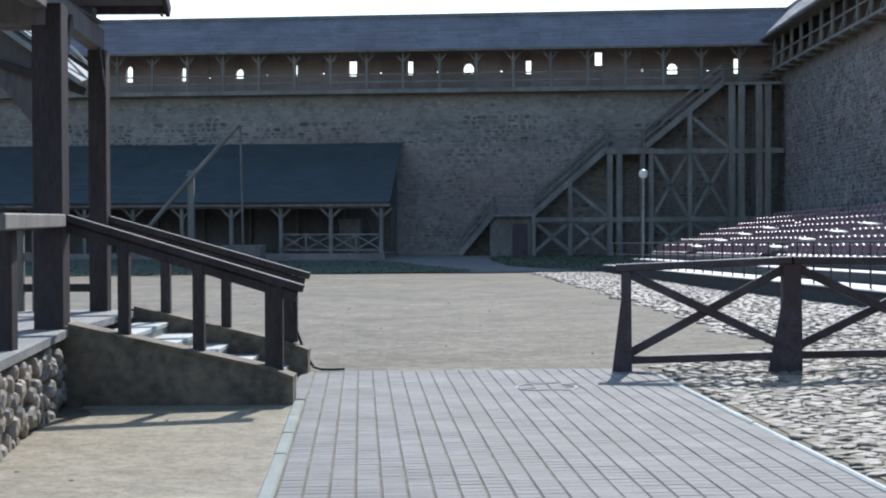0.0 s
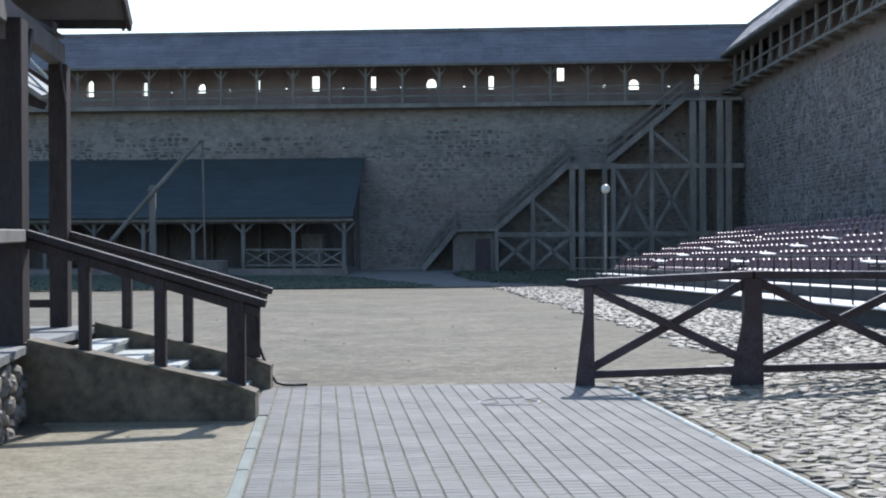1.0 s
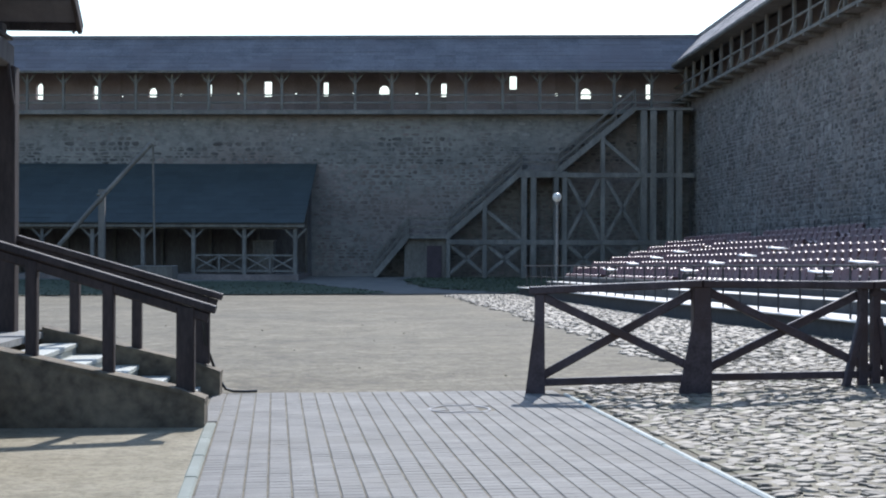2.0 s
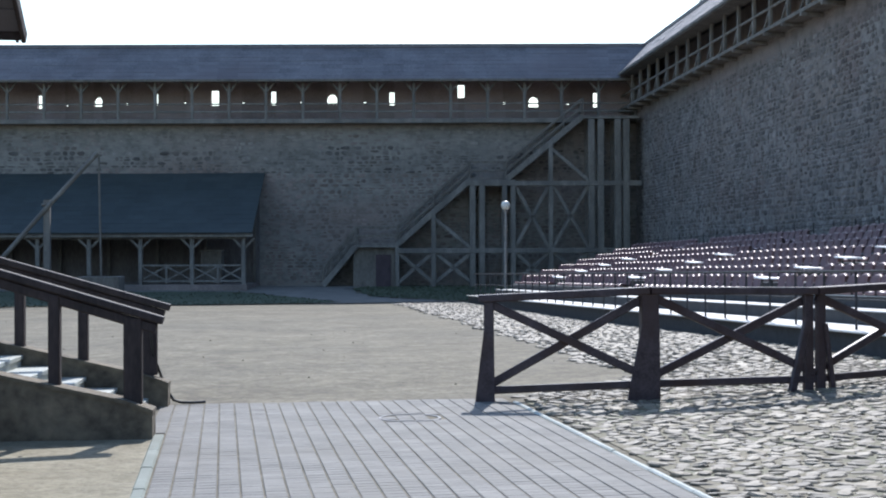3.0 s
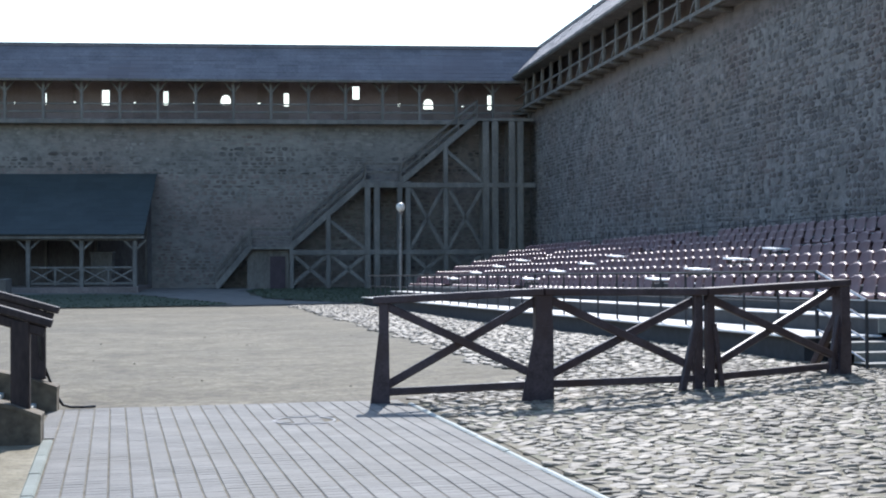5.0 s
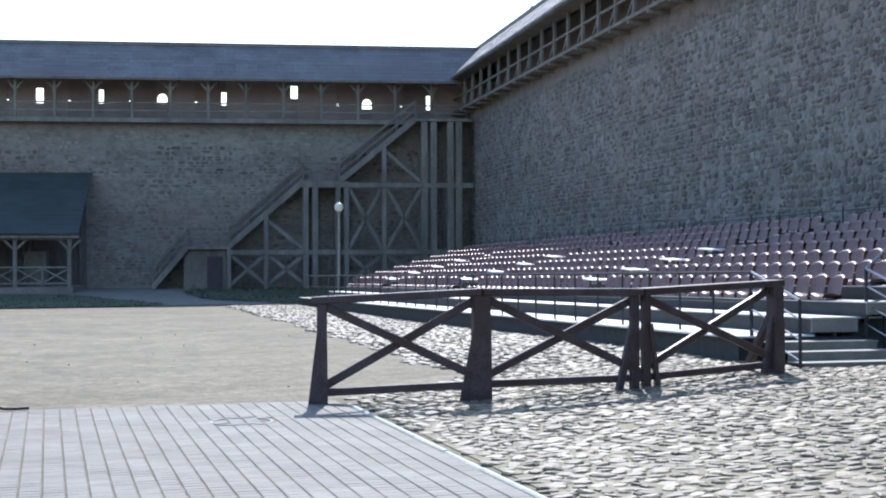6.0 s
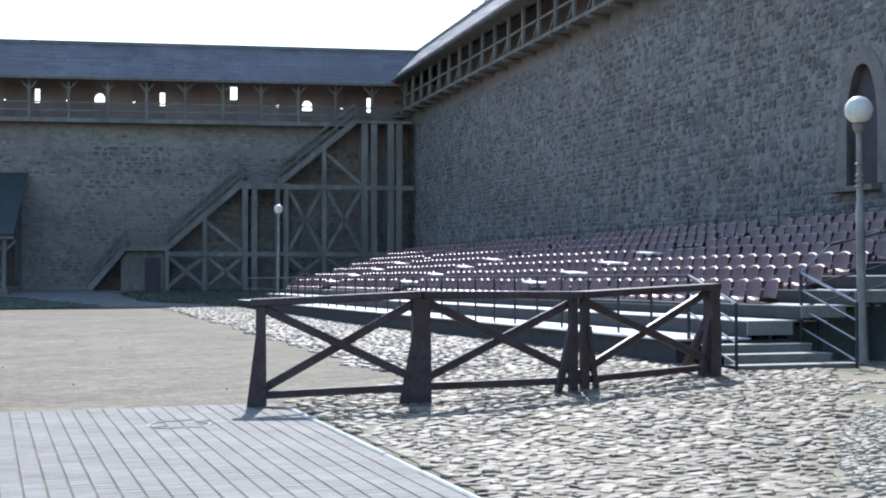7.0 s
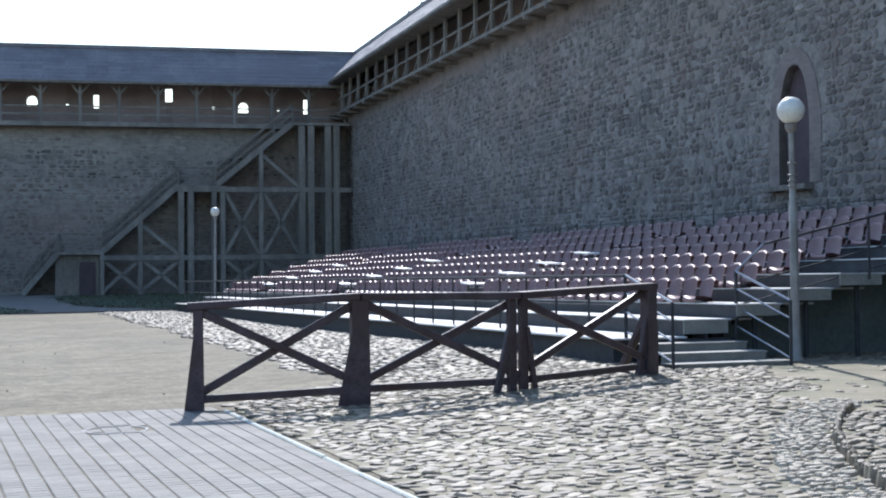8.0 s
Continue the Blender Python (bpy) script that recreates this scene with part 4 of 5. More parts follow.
def seats():
    rg = random.Random(21)
    (bv, bf), (pv, pf), (lv, lf) = seat_form()
    first = tagged(new("stadium_seat"), "moulded plum-brown plastic shell seat on the terrace", "seat", "grandstand seats")
    mesh_object("backrest", bv, bf, M_SEAT, first, shade=True)
    mesh_object("seat_pan", pv, pf, M_SEAT, first, shade=True)
    mesh_object("fixing", lv, lf, M_BLACK, first)
    made = 0
    verts, faces = [], []
    spots = []
    for k in range(ROWS_N):
        y = AISLE
        while y < LONG - 0.3:
            gap = any(abs(y - a + 0.33 * k) < 0.6 for a in (11.45, 22.2, 32.8))
            if not gap:
                spots.append((y, k))
            y += 0.5
    spots.sort()
    for y, k in spots:
        m = STAND @ Matrix.Translation((ROW0 + PITCH * (k + 1) - 0.01, y, tread(k + 1) + 0.006)) @ Matrix.Rotation(radians(rg.uniform(-2.5, 2.5)), 4, "Z") @ Matrix.Rotation(radians(rg.uniform(-1.5, 1.5)), 4, "Y")
        if made == 0:
            first.matrix_basis = m
        elif made < 300:
            copy_thing(first, m)
        else:
            o = len(verts)
            for vs, fs in ((bv, bf), (pv, pf), (lv, lf)):
                o = len(verts)
                verts += [(m @ Vector(p))[:] for p in vs]
                faces += [tuple(o + q for q in f) for f in fs]
        made += 1
    tagged(mesh_object("stadium_seats", verts, faces, M_SEAT, shade=True), "far rows of plum-brown plastic shell seats", "seats", kind="stuff")
    # low white boards across the cross aisles, placed and tilted to fit the camera's view
    first_bd = None
    for a in (11.45, 22.2, 32.8):
        for k in range(4):
            m = STAND @ Matrix.Translation((ROW0 + PITCH * (k + 1) + 0.05, a - 0.33 * k, tread(k + 1))) @ Matrix.Rotation(radians(3), 4, "X")
            if first_bd is None:
                first_bd = tagged(new("aisle_board"), "low white board on short legs across the seat aisle", "board", "aisle boards")
                first_bd.matrix_basis = m
                part("panel", one_block(0.0, 0.36, -0.36, 0.36, 0.3, 0.335, ch=0.008), M_WHITEB, first_bd)
                for s in (-1, 1):
                    part("leg", one_block(0.16, 0.2, s * 0.3 - 0.02, s * 0.3 + 0.02, -0.04, 0.3, ch=0.004), M_RISER, first_bd)
            else:
                copy_thing(first_bd, m)


seats()


# ---- globe lamps ----
def lamp(x, y, h, lean=(0, 0), mat=M_GLOBE):
    lm = thing("globe_lamp", "opal globe lamp on a painted steel pole", "lamp", "court lamps")
    lm.matrix_world = Matrix.Translation((x, y, ground_z(x, y) - 0.02)) @ Matrix.Rotation(radians(lean[0]), 4, "Y") @ Matrix.Rotation(radians(lean[1]), 4, "X")
    part("pole", lathe(bmesh.new(), [(0.11, 0), (0.11, 0.06), (0.08, 0.09), (0.068, 0.8), (0.062, h * 0.62), (0.05, h * 0.625), (0.043, h - 0.45), (0.043, h - 0.24)], seg=16), mat=M_POLE, parent=lm, shade=True)
    for z in (h * 0.7, h * 0.722, h * 0.744, h * 0.79):
        part("ring", lathe(bmesh.new(), [(0.045, z - 0.018), (0.072, z - 0.01), (0.072, z + 0.01), (0.045, z + 0.018)], seg=16), M_POLE, lm)
    part("collar", lathe(bmesh.new(), [(0.045, h - 0.34), (0.09, h - 0.28), (0.1, h - 0.21), (0.06, h - 0.19)], seg=16), M_POLE, lm)
    part("globe", lathe(bmesh.new(), [(0.205 * math.sin(math.pi * max(0.02, min(0.98, k / 14))), h - 0.205 * math.cos(math.pi * k / 14)) for k in range(15)], seg=28), mat, lm, "off-white opal globe", shade=True)
    return lm


lamp(11.3, 17.7, 3.78, lean=(-0.9, 0))
lamp(8.9, 60.0, 4.35)


# ---- porch with stone base and stairs ----
DECK_Z = 0.71
SLOPE0 = -1.38


def porch():
    po = thing("porch", "dark timber porch on a boulder base with pale stone stairs", "porch")
    # base under the floor: core, floor slabs
    part("base", prism(bmesh.new(), [(-9.0, 9.0), (-3.12, 9.0), (-3.52, 12.42), (-3.52, 15.45), (-9.0, 15.45)], -0.2, DECK_Z - 0.07, axis="z"), M_PLASTER, po, "rubble core of the base")
    part("floor", prism(bmesh.new(), [(-9.0, 9.0), (-3.05, 9.0), (-3.44, 12.4), (-3.44, 15.4), (-9.0, 15.4)], DECK_Z - 0.07, DECK_Z, axis="z"), M_RIM, po, "rough grey stone floor slabs")
    # two sloping side walls of the stairs
    side = [(-3.56, -0.1), (SLOPE0, -0.1), (SLOPE0, 0.24), (-1.62, 0.33), (-3.42, 0.735), (-3.56, 0.735)]
    cop = [(SLOPE0 + 0.005, 0.235), (-1.62, 0.325), (-3.45, 0.73), (-3.45, 0.765), (-1.62, 0.36), (SLOPE0 + 0.005, 0.27)]
    for y0, y1, e in ((12.45, 12.72, 0.0), (15.15, 15.42, -0.13)):
        side = [(x + (e if x > -2 else 0), z) for x, z in side]
        cop = [(x + (e if x > -2 else 0), z) for x, z in cop]
        part("side_wall", prism(bmesh.new(), side, y0, y1), M_PLASTER, po, "stained plastered side wall of the stairs")
        part("coping", prism(bmesh.new(), cop, y0 - 0.015, y1 + 0.015), M_PLASTER, po, "weathered coping")
    for k in range(6):
        x = -1.72 - 0.335 * k
        z = DECK_Z - 0.122 * (5 - k)
        if k < 5:
            part("step", one_block(x - 0.36, x, 12.72, 15.15, z - 0.05, z, ch=0.006), M_STEP, po, "pale stone tread")
            part("step_riser", one_block(x - 0.34, x - 0.02, 12.72, 15.15, -0.1, z - 0.05), M_STEP, po)
    # posts
    part("post", one_beam((-3.62, 12.55, DECK_Z), (-3.62, 12.55, 3.7), 0.27, 0.25), M_WOOD, po)
    part("post", one_beam((-3.84, 15.2, DECK_Z), (-3.84, 15.2, 3.62), 0.2, 0.2), M_WOOD, po)
    part("post", one_beam((-3.35, 10.35, DECK_Z - 0.05), (-3.35, 10.35, 1.62), 0.16, 0.16), M_WOOD, po)
    part("post", one_beam((-6.4, 15.2, DECK_Z), (-6.4, 15.2, 3.62), 0.2, 0.2), M_WOOD, po)
    # braces and beams
    part("brace", one_beam((-3.74, 15.03, 3.2), (-3.79, 14.95, 3.76), 0.03, 0.05), M_WOOD, po)
    part("brace", one_beam((-3.62, 12.7, 2.95), (-3.68, 13.4, 3.7), 0.1, 0.12), M_WOOD, po)
    part("beam", one_beam((-3.6, 11.0, 3.78), (-3.86, 15.22, 3.74), 0.16, 0.24), M_SHADEBOARD, po, "weathered tie beam")
    part("beam", one_beam((-8.0, 15.2, 3.98), (-3.88, 15.2, 3.98), 0.18, 0.24), M_SHADEBOARD, po)
    part("beam", one_beam((-8.0, 12.5, 3.7), (-3.62, 12.5, 3.7), 0.18, 0.4), M_SHADEBOARD, po)
    # porch roof: eave at the far side, rafters, boards
    rg = random.Random(8)
    rp = lambda s, d, z: Vector((s, 15.75 - d, z))
    part("roof", roof(bmesh.new(), rp, -9.5, -3.17, 0.0, 4.22, 2.6, 6.24, rg, step=0.25, courses=9), M_SHINGLE, po, "dark shingle porch roof")
    part("roof", roof(bmesh.new(), rp, -9.5, -3.17, 5.2, 4.22, 2.6, 6.24, rg, step=0.25, courses=9), M_SHINGLE, po, "dark shingle porch roof")
    part("ceiling", one_block(-9.4, -3.85, 10.8, 15.45, 3.95, 3.99), M_SHADEBOARD, po)
    part("eave_board", one_beam((-9.5, 15.75, 4.16), (-3.17, 15.75, 4.16), 0.04, 0.1), M_WOOD, po)
    part("verge_board", one_beam((-3.17, 15.78, 4.14), (-3.17, 13.15, 6.17), 0.05, 0.16), M_WOOD, po)
    for k in range(3):
        part("shingle_end", one_block(-3.31 + 0.05 * k, -3.285 + 0.05 * k, 15.74, 15.8, 4.12 - 0.03 * (k % 2), 4.24), M_SHINGLE, po)
    # stair handrails
    for y, xs_, xe, zs, ze, bar in ((12.62, -3.5, -1.3, 1.735, 1.07, (-2.965, -2.27, -1.57)), (15.28, -3.75, -1.5, 1.74, 1.09, (-3.12, -2.44, -1.72))):
        hr = part("handrail", one_beam((xs_, y, zs), (xe, y, ze), 0.16, 0.07), M_WOOD, po)
        part("under_rail", one_beam((xs_, y, zs - 0.085), (xe - 0.06, y, ze - 0.075), 0.09, 0.09), M_WOOD, po)
        for k, x in enumerate(bar):
            f = (x - xs_) / (xe - xs_)
            zt = zs + (ze - zs) * f - 0.06
            zb = 0.73 - (x + 3.42) * 0.225
            w = 0.165 if k == 2 else 0.105
            part("baluster", one_beam((x, y, zb), (x, y, zt), w, 0.12), M_WOOD, hr)
    # level railings of the porch floor
    part("handrail", one_beam((-3.1, 9.3, 1.69), (-3.56, 12.45, 1.71), 0.2, 0.12), M_GREYWOOD, po, "weathered grey handrail")
    part("handrail", one_beam((-8.5, 15.2, 1.66), (-3.9, 15.2, 1.66), 0.14, 0.09), M_WOOD, po)
    for z in (1.32, 0.97):
        part("rail", one_beam((-8.5, 15.2, z), (-4.5 if z > 1.2 else -3.9, 15.2, z), 0.055, 0.09), M_GREYWOOD if z > 1.2 else M_WOOD, po)
    for x in (-4.56, -4.73, -5.1, -5.6):
        part("baluster", one_beam((x, 15.2, DECK_Z), (x, 15.2, 1.64), 0.075, 0.075), M_GREYWOOD, po)
    return po


PORCH = porch()

# boulders facing the base of the porch
rg = random.Random(31)
dirv = (Vector((-3.52, 12.42, 0)) - Vector((-3.14, 9.1, 0)))
L = dirv.length
dirv.normalize()
nv = Vector((dirv.y, -dirv.x, 0))
boulders = scatter(rg, 0.0, L - 0.08, 0.06, DECK_Z - 0.1, 0.19, 0.15, 0.5)


def put_base(u, v):
    o = Vector((-3.14, 9.1, v)) + dirv * u + nv * 0.02
    return Matrix((( dirv.x, 0, nv.x, o.x), (dirv.y, 0, nv.y, o.y), (0, 1, 0, o.z), (0, 0, 0, 1)))


base = next(c for c in PORCH.children if c.name.startswith("base"))
forms = []
for _ in range(8):
    v, f = stone_shape(rg, 1, 1, 1, 8)
    me = bpy.data.meshes.new("boulder")
    me.from_pydata(v, [], f)
    me.materials.append(M_BASESTONE)
    forms.append(me)
for u, v, w, h in boulders:
    ob = new("boulder", forms[rg.randrange(8)])
    ob.parent = base
    ob.matrix_local = put_base(u, v) @ Matrix.Rotation(rg.uniform(-0.6, 0.6), 4, "Z") @ Matrix.Diagonal((w * 0.98, h * 1.1, 0.055 * (0.6 + 0.8 * rg.random()), 1))

# black cable lying over the far side wall
cable = thing("cable", "black cable trailing from the stairs onto the paving", "cable")
part("lead", tube(bmesh.new(), [(-1.7, 15.1, 0.95), (-1.68, 15.2, 0.6), (-1.63, 15.34, 0.4), (-1.56, 15.42, 0.18), (-1.47, 15.4, 0.05), (-1.38, 15.34, 0.03), (-1.25, 15.3, 0.03), (-1.12, 15.36, 0.03)], 0.016, 6), M_RUBBER, cable)

# small roof behind the porch, placed and tilted to fit the camera's view
nb = thing("shelter", "small open shelter with pale planks for a sunlit roof", "shelter")
# posts added where the porch post hides them from the camera
for x, y in ((-5.95, 20.4), (-6.1, 21.6)):
    part("post", one_beam((x, y, -0.1), (x, y, 4.1), 0.14, 0.14), M_WOOD, nb)
# roof planks and two edge battens in pale tones that stand in for sunlight, and a dark sheet for the shade below them
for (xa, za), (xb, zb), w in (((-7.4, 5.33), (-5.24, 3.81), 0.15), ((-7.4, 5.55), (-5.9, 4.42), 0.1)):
    part("roof_plank", one_beam((xa, 20.1, za), (xb, 20.1, zb), 0.55, w * 0.5, 0.006, up=(0.3, -0.25, 1)), M_FLOOR, nb, "pale plank for a sunlit roof edge")
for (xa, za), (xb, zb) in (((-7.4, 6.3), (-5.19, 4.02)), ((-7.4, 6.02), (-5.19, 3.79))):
    part("batten", one_beam((xa, 20.05, za), (xb, 20.05, zb), 0.03, 0.035, 0.004), M_STEP, nb, "thin pale batten for a bright roof edge")
part("gable", prism(bmesh.new(), [(-8.5, 5.9), (-8.5, 3.9), (-6.93, 4.02), (-6.6, 3.78), (-6.14, 3.23), (-5.9, 3.0), (-5.8, 3.6), (-5.35, 3.78), (-6.36, 4.5)], 20.25, 20.3), M_SHADEBOARD, nb, "dark sheet for the shade under the roof slope")
part("rafter", one_beam((-6.9, 20.18, 4.2), (-5.3, 20.18, 3.66), 0.06, 0.12), M_WOOD, nb)
part("rafter", one_beam((-6.9, 21.6, 5.0), (-5.3, 21.6, 3.95), 0.08, 0.1), M_WOOD, nb)

# ---- paving of the approach ----
PDIR = Vector((-0.0599, 0.9982, 0))
PACR = Vector((0.9982, 0.0599, 0))
PORI = Vector((-0.41, -2.0, -0.043))
COLS, CW, RW = 23, 0.1622, 0.112
PLEN = 17.36
tagged(mesh_object("paving_bed", [(PORI + PACR * a + PDIR * b + Vector((0, 0, 0.041)))[:] for a, b in ((-0.02, -0.02), (COLS * CW + 0.02, -0.02), (COLS * CW + 0.02, PLEN), (-0.02, PLEN), (-0.02, 14.8), (-0.18, 14.8), (-0.18, PLEN), (-0.021, PLEN))], [(0, 1, 2, 3), (4, 7, 6, 5)], M_JOINT), "sandy joints between the paving blocks", "paving", kind="structure")
paving = tagged(new("pavement"), "grey concrete block paving with sandy joints", "paving", kind="structure")


def kerb(name, off, w, z, b0, b1, piece, mat, rg):
    kb = tagged(new(name), "pale concrete edging of the paving", "kerb", kind="structure")
    b = b0
    while b < b1:
        e = min(b + piece, b1)
        p, q = PORI + PACR * off + PDIR * (b + 0.006), PORI + PACR * off + PDIR * (e - 0.006)
        dz = Vector((0, 0, z - 0.08 + rg.uniform(-0.006, 0.004)))
        part("kerbstone", one_beam(p + dz, q + dz, w, 0.16, 0.014), mat, kb)
        b = e
    return kb


kerb("kerb_west", -0.06, 0.1, 0.062, 0, 14.75, 0.98, M_KERB2, rg)
kerb("kerb_east", COLS * CW + 0.04, 0.055, 0.062, 0, 16.9, 1.0, M_KERB, rg)
man = thing("manhole", "round manhole with a worn pale rim set in the paving", "manhole")
mc = Vector((1.05, 13.78, -0.043))
part("rim", lathe(bmesh.new(), [(0.29, 0.0), (0.325, 0.0), (0.325, 0.05), (0.318, 0.054), (0.297, 0.054), (0.29, 0.05), (0.29, 0.0)], mc, 40, False), M_IRON, man, "worn pale concrete rim")
pv, pf = [], []
pm = bpy.data.meshes.new("paver")
hw, hl, c = CW / 2 - 0.0048, RW / 2 - 0.0006, 0.006
pverts = [(-hw, -hl, 0), (hw, -hl, 0), (hw, hl, 0), (-hw, hl, 0), (-hw, -hl, 0.042), (hw, -hl, 0.042), (hw, hl, 0.042), (-hw, hl, 0.042), (-hw + c, -hl + 0.0035, 0.05), (hw - c, -hl + 0.0035, 0.05), (hw - c, hl - 0.0035, 0.05), (-hw + c, hl - 0.0035, 0.05)]
pfaces = [(0, 1, 5, 4), (1, 2, 6, 5), (2, 3, 7, 6), (3, 0, 4, 7), (4, 5, 9, 8), (5, 6, 10, 9), (6, 7, 11, 10), (7, 4, 8, 11), (8, 9, 10, 11)]
pm.from_pydata(pverts, [], pfaces)
pm.materials.append(M_PAVER_P)
turn = Matrix(((PACR.x, PDIR.x, 0, 0), (PACR.y, PDIR.y, 0, 0), (0, 0, 1, 0), (0, 0, 0, 1)))
rg = random.Random(77)
single = 0
for j in range(int(PLEN / RW)):
    for i in range(-1 if j * RW - 2 > 12.8 else 0, COLS):
        o = PORI + PACR * ((i + 0.5) * CW) + PDIR * ((j + 0.5) * RW)
        if 0.25 < (o.xy - mc.xy).length < 0.34:
            continue
        o.z = -0.043 + rg.uniform(-0.0006, 0.0006) + 0.002 * math.sin(i * 0.9 + j * 0.4)
        m = Matrix.Translation(o) @ turn @ Matrix.Rotation(rg.uniform(-0.002, 0.002), 4, "X") @ Matrix.Rotation(rg.uniform(-0.004, 0.004), 4, "Y")
        if 7.9 < o.y < 9.4 and single < 300 and o.x > -1.2:
            ob = new("paver", pm)
            ob.parent = paving
            ob.matrix_local = m
            single += 1
        else:
            k = len(pv)
            pv += [(m @ Vector(p))[:] for p in pverts]
            pf += [tuple(k + q for q in f) for f in pfaces]
rest = mesh_object("pavers", pv, pf, M_PAVER, paving)
rest["kind"] = "stuff"


# ---- cobbles ----
def put_ground(u, v):
    z = ground_z(u, v) + 0.004 + (0.05 if ring_d(u, v) < 10.4 and u - RING.x < -0.781 * (v - RING.y) else 0)
    return Matrix.Translation((u, v, z)) @ Matrix.Rotation(rg.uniform(-0.18, 0.18), 4, "X") @ Matrix.Rotation(rg.uniform(-0.18, 0.18), 4, "Y")


rg = random.Random(41)
RING = Vector((15.5, 4.3))
ring_d = lambda u, v: (RING - Vector((u, v))).length
bare = lambda u, v: v > 11.3 and u > 7.75 + 0.5 * (v - 11.6) + 0.7 * noise.noise((u * 0.9, v * 0.9, 3)) and v < 17.2 and noise.noise((u * 2.5, v * 2.5, 8)) < 0.3
edge = lambda u, v: not 10.4 < ring_d(u, v) < 10.95 and not bare(u, v) and u > sand_edge(v) + (0.15 + 0.5 * noise.noise((u * 1.3, v * 1.3, 4)) if v > 15.8 else 0.06) and noise.noise((u * 0.45, v * 0.45, 12)) > -0.62
near_c = scatter(rg, 2.2, 13.5, -3.0, 19.0, 0.18, 0.13, 0.3, edge)
far_c = scatter(rg, 2.6, 15.5, 19.0, 60.4, 0.2, 0.2, 0.3, lambda u, v: edge(u, v) and u < 9.6)
pick = [i for i, (u, v, _, _) in enumerate(near_c) if 8.3 < v < 10.2 and 2.8 < u < 6.3][:300]
stones("cobbles", near_c, put_ground, 0.017, rg, M_COBBLE, M_COBBLE_P, cobbled, "cobble", pick)
stones("cobbles", far_c, put_ground, 0.026, rg, M_COBBLE, M_COBBLE_P, cobbled, "cobble", [], n=6)

# small clods and pebbles lying on the sand
rg = random.Random(61)
cv, cf = [], []
for _ in range(200):
    y = 7.5 + 46 * rg.random() ** 1.6
    x = -0.34 * y + rg.random() * (0.34 * y + sand_edge(y))
    if (-1.9 < x < 3 and y < 15.7) or (x < -1.2 and 12.3 < y < 15.6):
        continue
    s = 0.01 + 0.022 * rg.random() ** 2
    v, f = stone_shape(rg, s * 1.6, s, s * 0.45, 6)
    o = len(cv)
    z = sand_relief(x, y)
    cv += [(x + q[0], y + q[1], z + q[2]) for q in v]
    cf += [tuple(o + q for q in t) for t in f]
tagged(mesh_object("clods", cv, cf, M_CLOD), "small dark clods and pebbles on the sand", "pebbles", kind="stuff")

# curved edging of upright stones where the cobbles meet a second bed
ring = thing("stone_edging", "curved edging of small upright stones in the cobbles", "edging")
forms = []
for _ in range(8):
    v, f = stone_shape(rg, 1, 1, 1, 7)
    me = bpy.data.meshes.new("edging_stone")
    me.from_pydata(v, [], f)
    me.materials.append(M_COBBLE_P)
    forms.append(me)
for k in range(82):
    a = radians(136.5) + k * 0.0108
    x, y = RING.x + 10.42 * math.cos(a), RING.y + 10.42 * math.sin(a)
    ob = new("edging_stone", forms[rg.randrange(8)])
    ob.parent = ring
    ob.matrix_local = Matrix.Translation((x, y, ground_z(x, y) + 0.03)) @ Matrix.Rotation(a + 1.57, 4, "Z") @ Matrix.Rotation(rg.uniform(-0.15, 0.15), 4, "X") @ Matrix.Diagonal((0.125, 0.08, 0.07 + 0.03 * rg.random(), 1))
# the bed behind the edging and a band of small pale rubble before it
bed_v, bed_f = [], []
for k in range(52):
    a = radians(136.5) + k * 0.018
    for r in (10.38, 8.4):
        x, y = RING.x + r * math.cos(a), RING.y + r * math.sin(a)
        bed_v.append((x, y, ground_z(x, y) + 0.05))
    if k:
        bed_f.append((2 * k - 2, 2 * k - 1, 2 * k + 1, 2 * k))
tagged(mesh_object("cobble_bed", bed_v, bed_f, M_BED), "raised sandy bed of cobbles behind the edging", "ground", kind="structure")
rv, rf = [], []
for _ in range(1700):
    a, r = radians(130) + rg.random() * 0.9, 10.46 + 0.5 * rg.random()
    x, y = RING.x + r * math.cos(a), RING.y + r * math.sin(a)
    q = 0.03 + 0.06 * rg.random() ** 2
    v, f = stone_shape(rg, q * 1.5, q, q * 0.4, 6)
    o = len(rv)
    rv += [(x + p[0], y + p[1], ground_z(x, y) + 0.006 + p[2]) for p in v]
    rf += [tuple(o + i for i in t) for t in f]
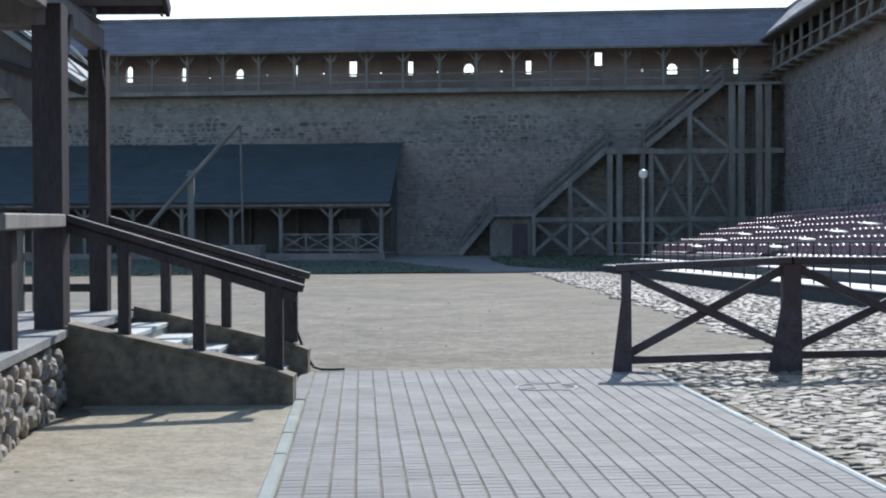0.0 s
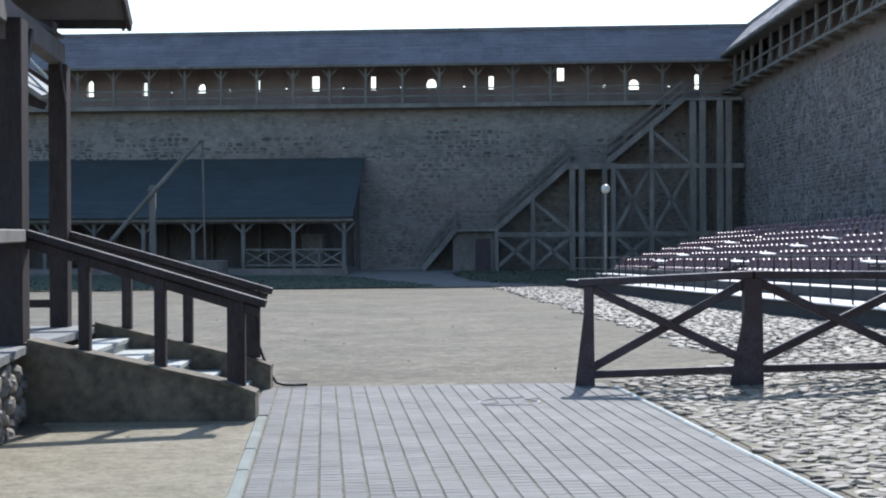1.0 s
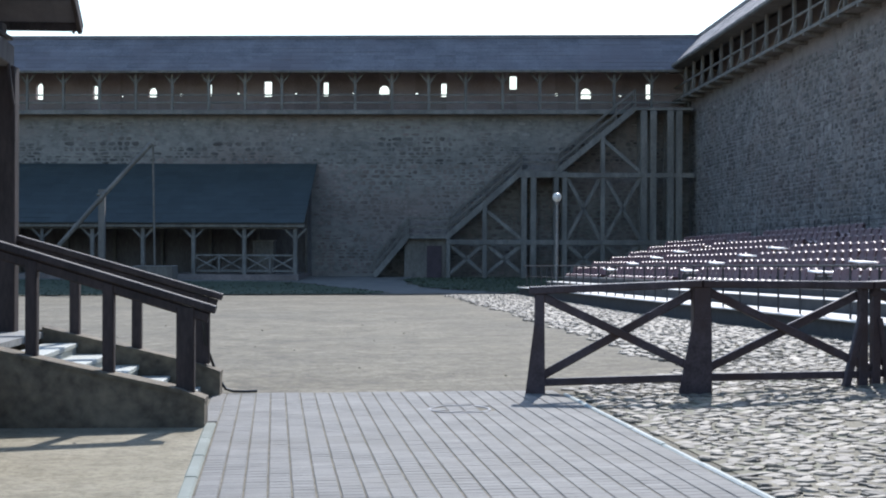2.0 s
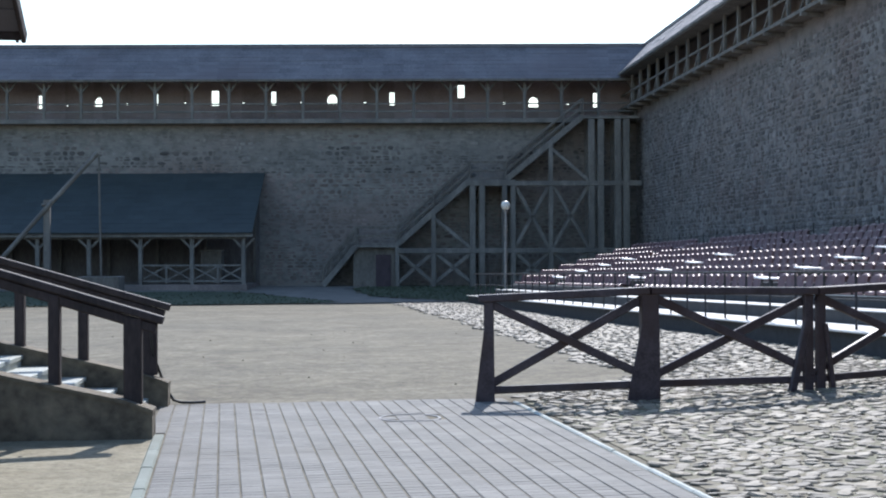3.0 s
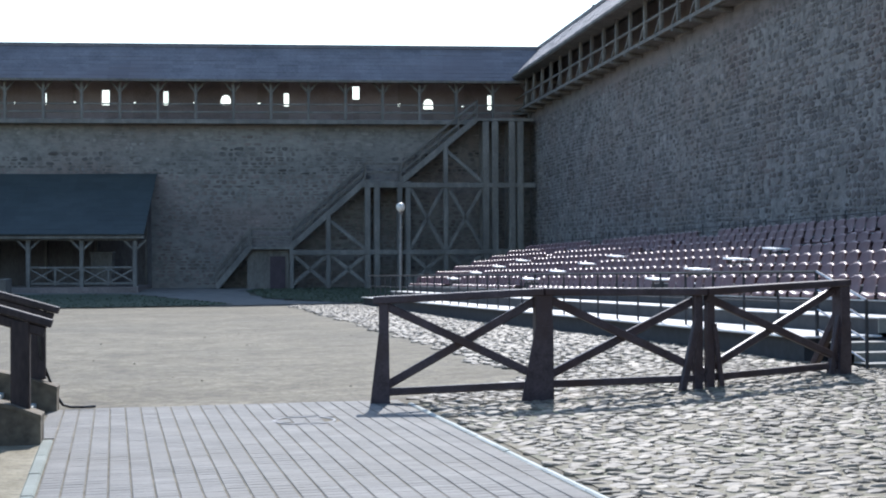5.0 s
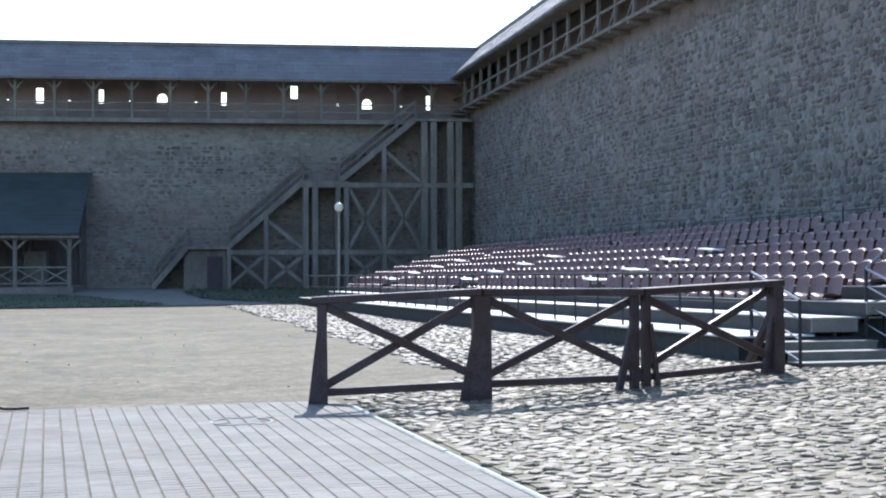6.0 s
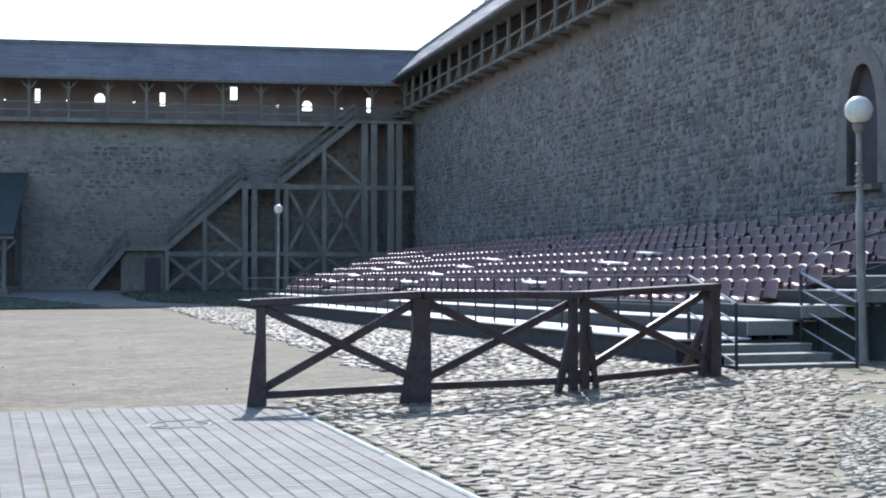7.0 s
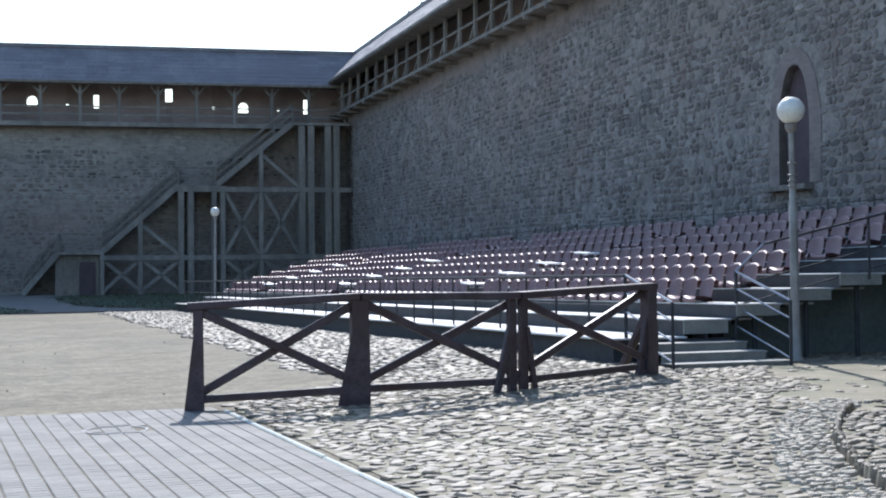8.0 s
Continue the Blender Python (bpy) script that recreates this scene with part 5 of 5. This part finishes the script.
tagged(mesh_object("rubble", rv, rf, M_RUBBLE), "band of small pale rubble along the stone edging", "rubble", kind="stuff")

# ---- stones of the castle walls ----


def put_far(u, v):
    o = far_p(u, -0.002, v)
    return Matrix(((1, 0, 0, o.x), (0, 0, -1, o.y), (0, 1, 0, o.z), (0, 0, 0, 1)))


def put_right(u, v):
    o = right_p(u, -0.002, v)
    return Matrix(((ALONG.x, 0, -OUT.x, o.x), (ALONG.y, 0, -OUT.y, o.y), (0, 1, 0, o.z), (0, 0, 0, 1)))


rg = random.Random(51)
worn = lambda u, v: rg.random() > 0.2 + 0.55 * noise.noise((u * 0.35, v * 0.5, 2))
far_s = coursed(rg, -26, 18.2, 0.2, LEDGE - 0.4, 0.46, 0.2, 0.04, lambda u, v: worn(u, v) and not (-26 < u < -2.2 and v < 5.9))
# mixed masonry: reddish below, a belt of darker field stones, sparse stones in the plain mortar above
belt = lambda p: 6.15 + 0.5 * noise.noise((p[0] * 0.15, 3, 1)) < p[1] < 7.45 + 0.5 * noise.noise((p[0] * 0.15, 7, 1))
high = [p for p in far_s if p[1] > 7.0 and not belt(p) and rg.random() < 0.55]
stones("wall_stones", high, put_far, 0.010, rg, M_COURSE, M_COURSE, wall_n, "stone", [], n=8, flat=True, turn=0.08)
stones("wall_stones", [p for p in far_s if belt(p)], put_far, 0.016, rg, M_DARKCOURSE, M_DARKCOURSE, wall_n, "stone", [], n=8, flat=True, turn=0.15)
stones("wall_stones", [p for p in far_s if p[1] <= 7.0 and not belt(p)], put_far, 0.010, rg, M_REDCOURSE, M_REDCOURSE, wall_n, "stone", [], n=8, flat=True, turn=0.08)
right_s = coursed(rg, 0.6, 62, 0.6, 8.95, 0.28, 0.175, 0.014, lambda u, v: worn(u + 50, v) and not (abs(u - NICHE) < 1.08 and 3.05 < v < 6.25))
pick = [i for i, (u, v, _, _) in enumerate(right_s) if 41.0 < u < 49.0 and 3.0 < v < 6.4][:300]
stones("wall_stones", right_s, put_right, 0.018, rg, M_WALLSTONE, M_WALLSTONE_P, wall_e, "stone", pick, n=8, flat=True, turn=0.2)
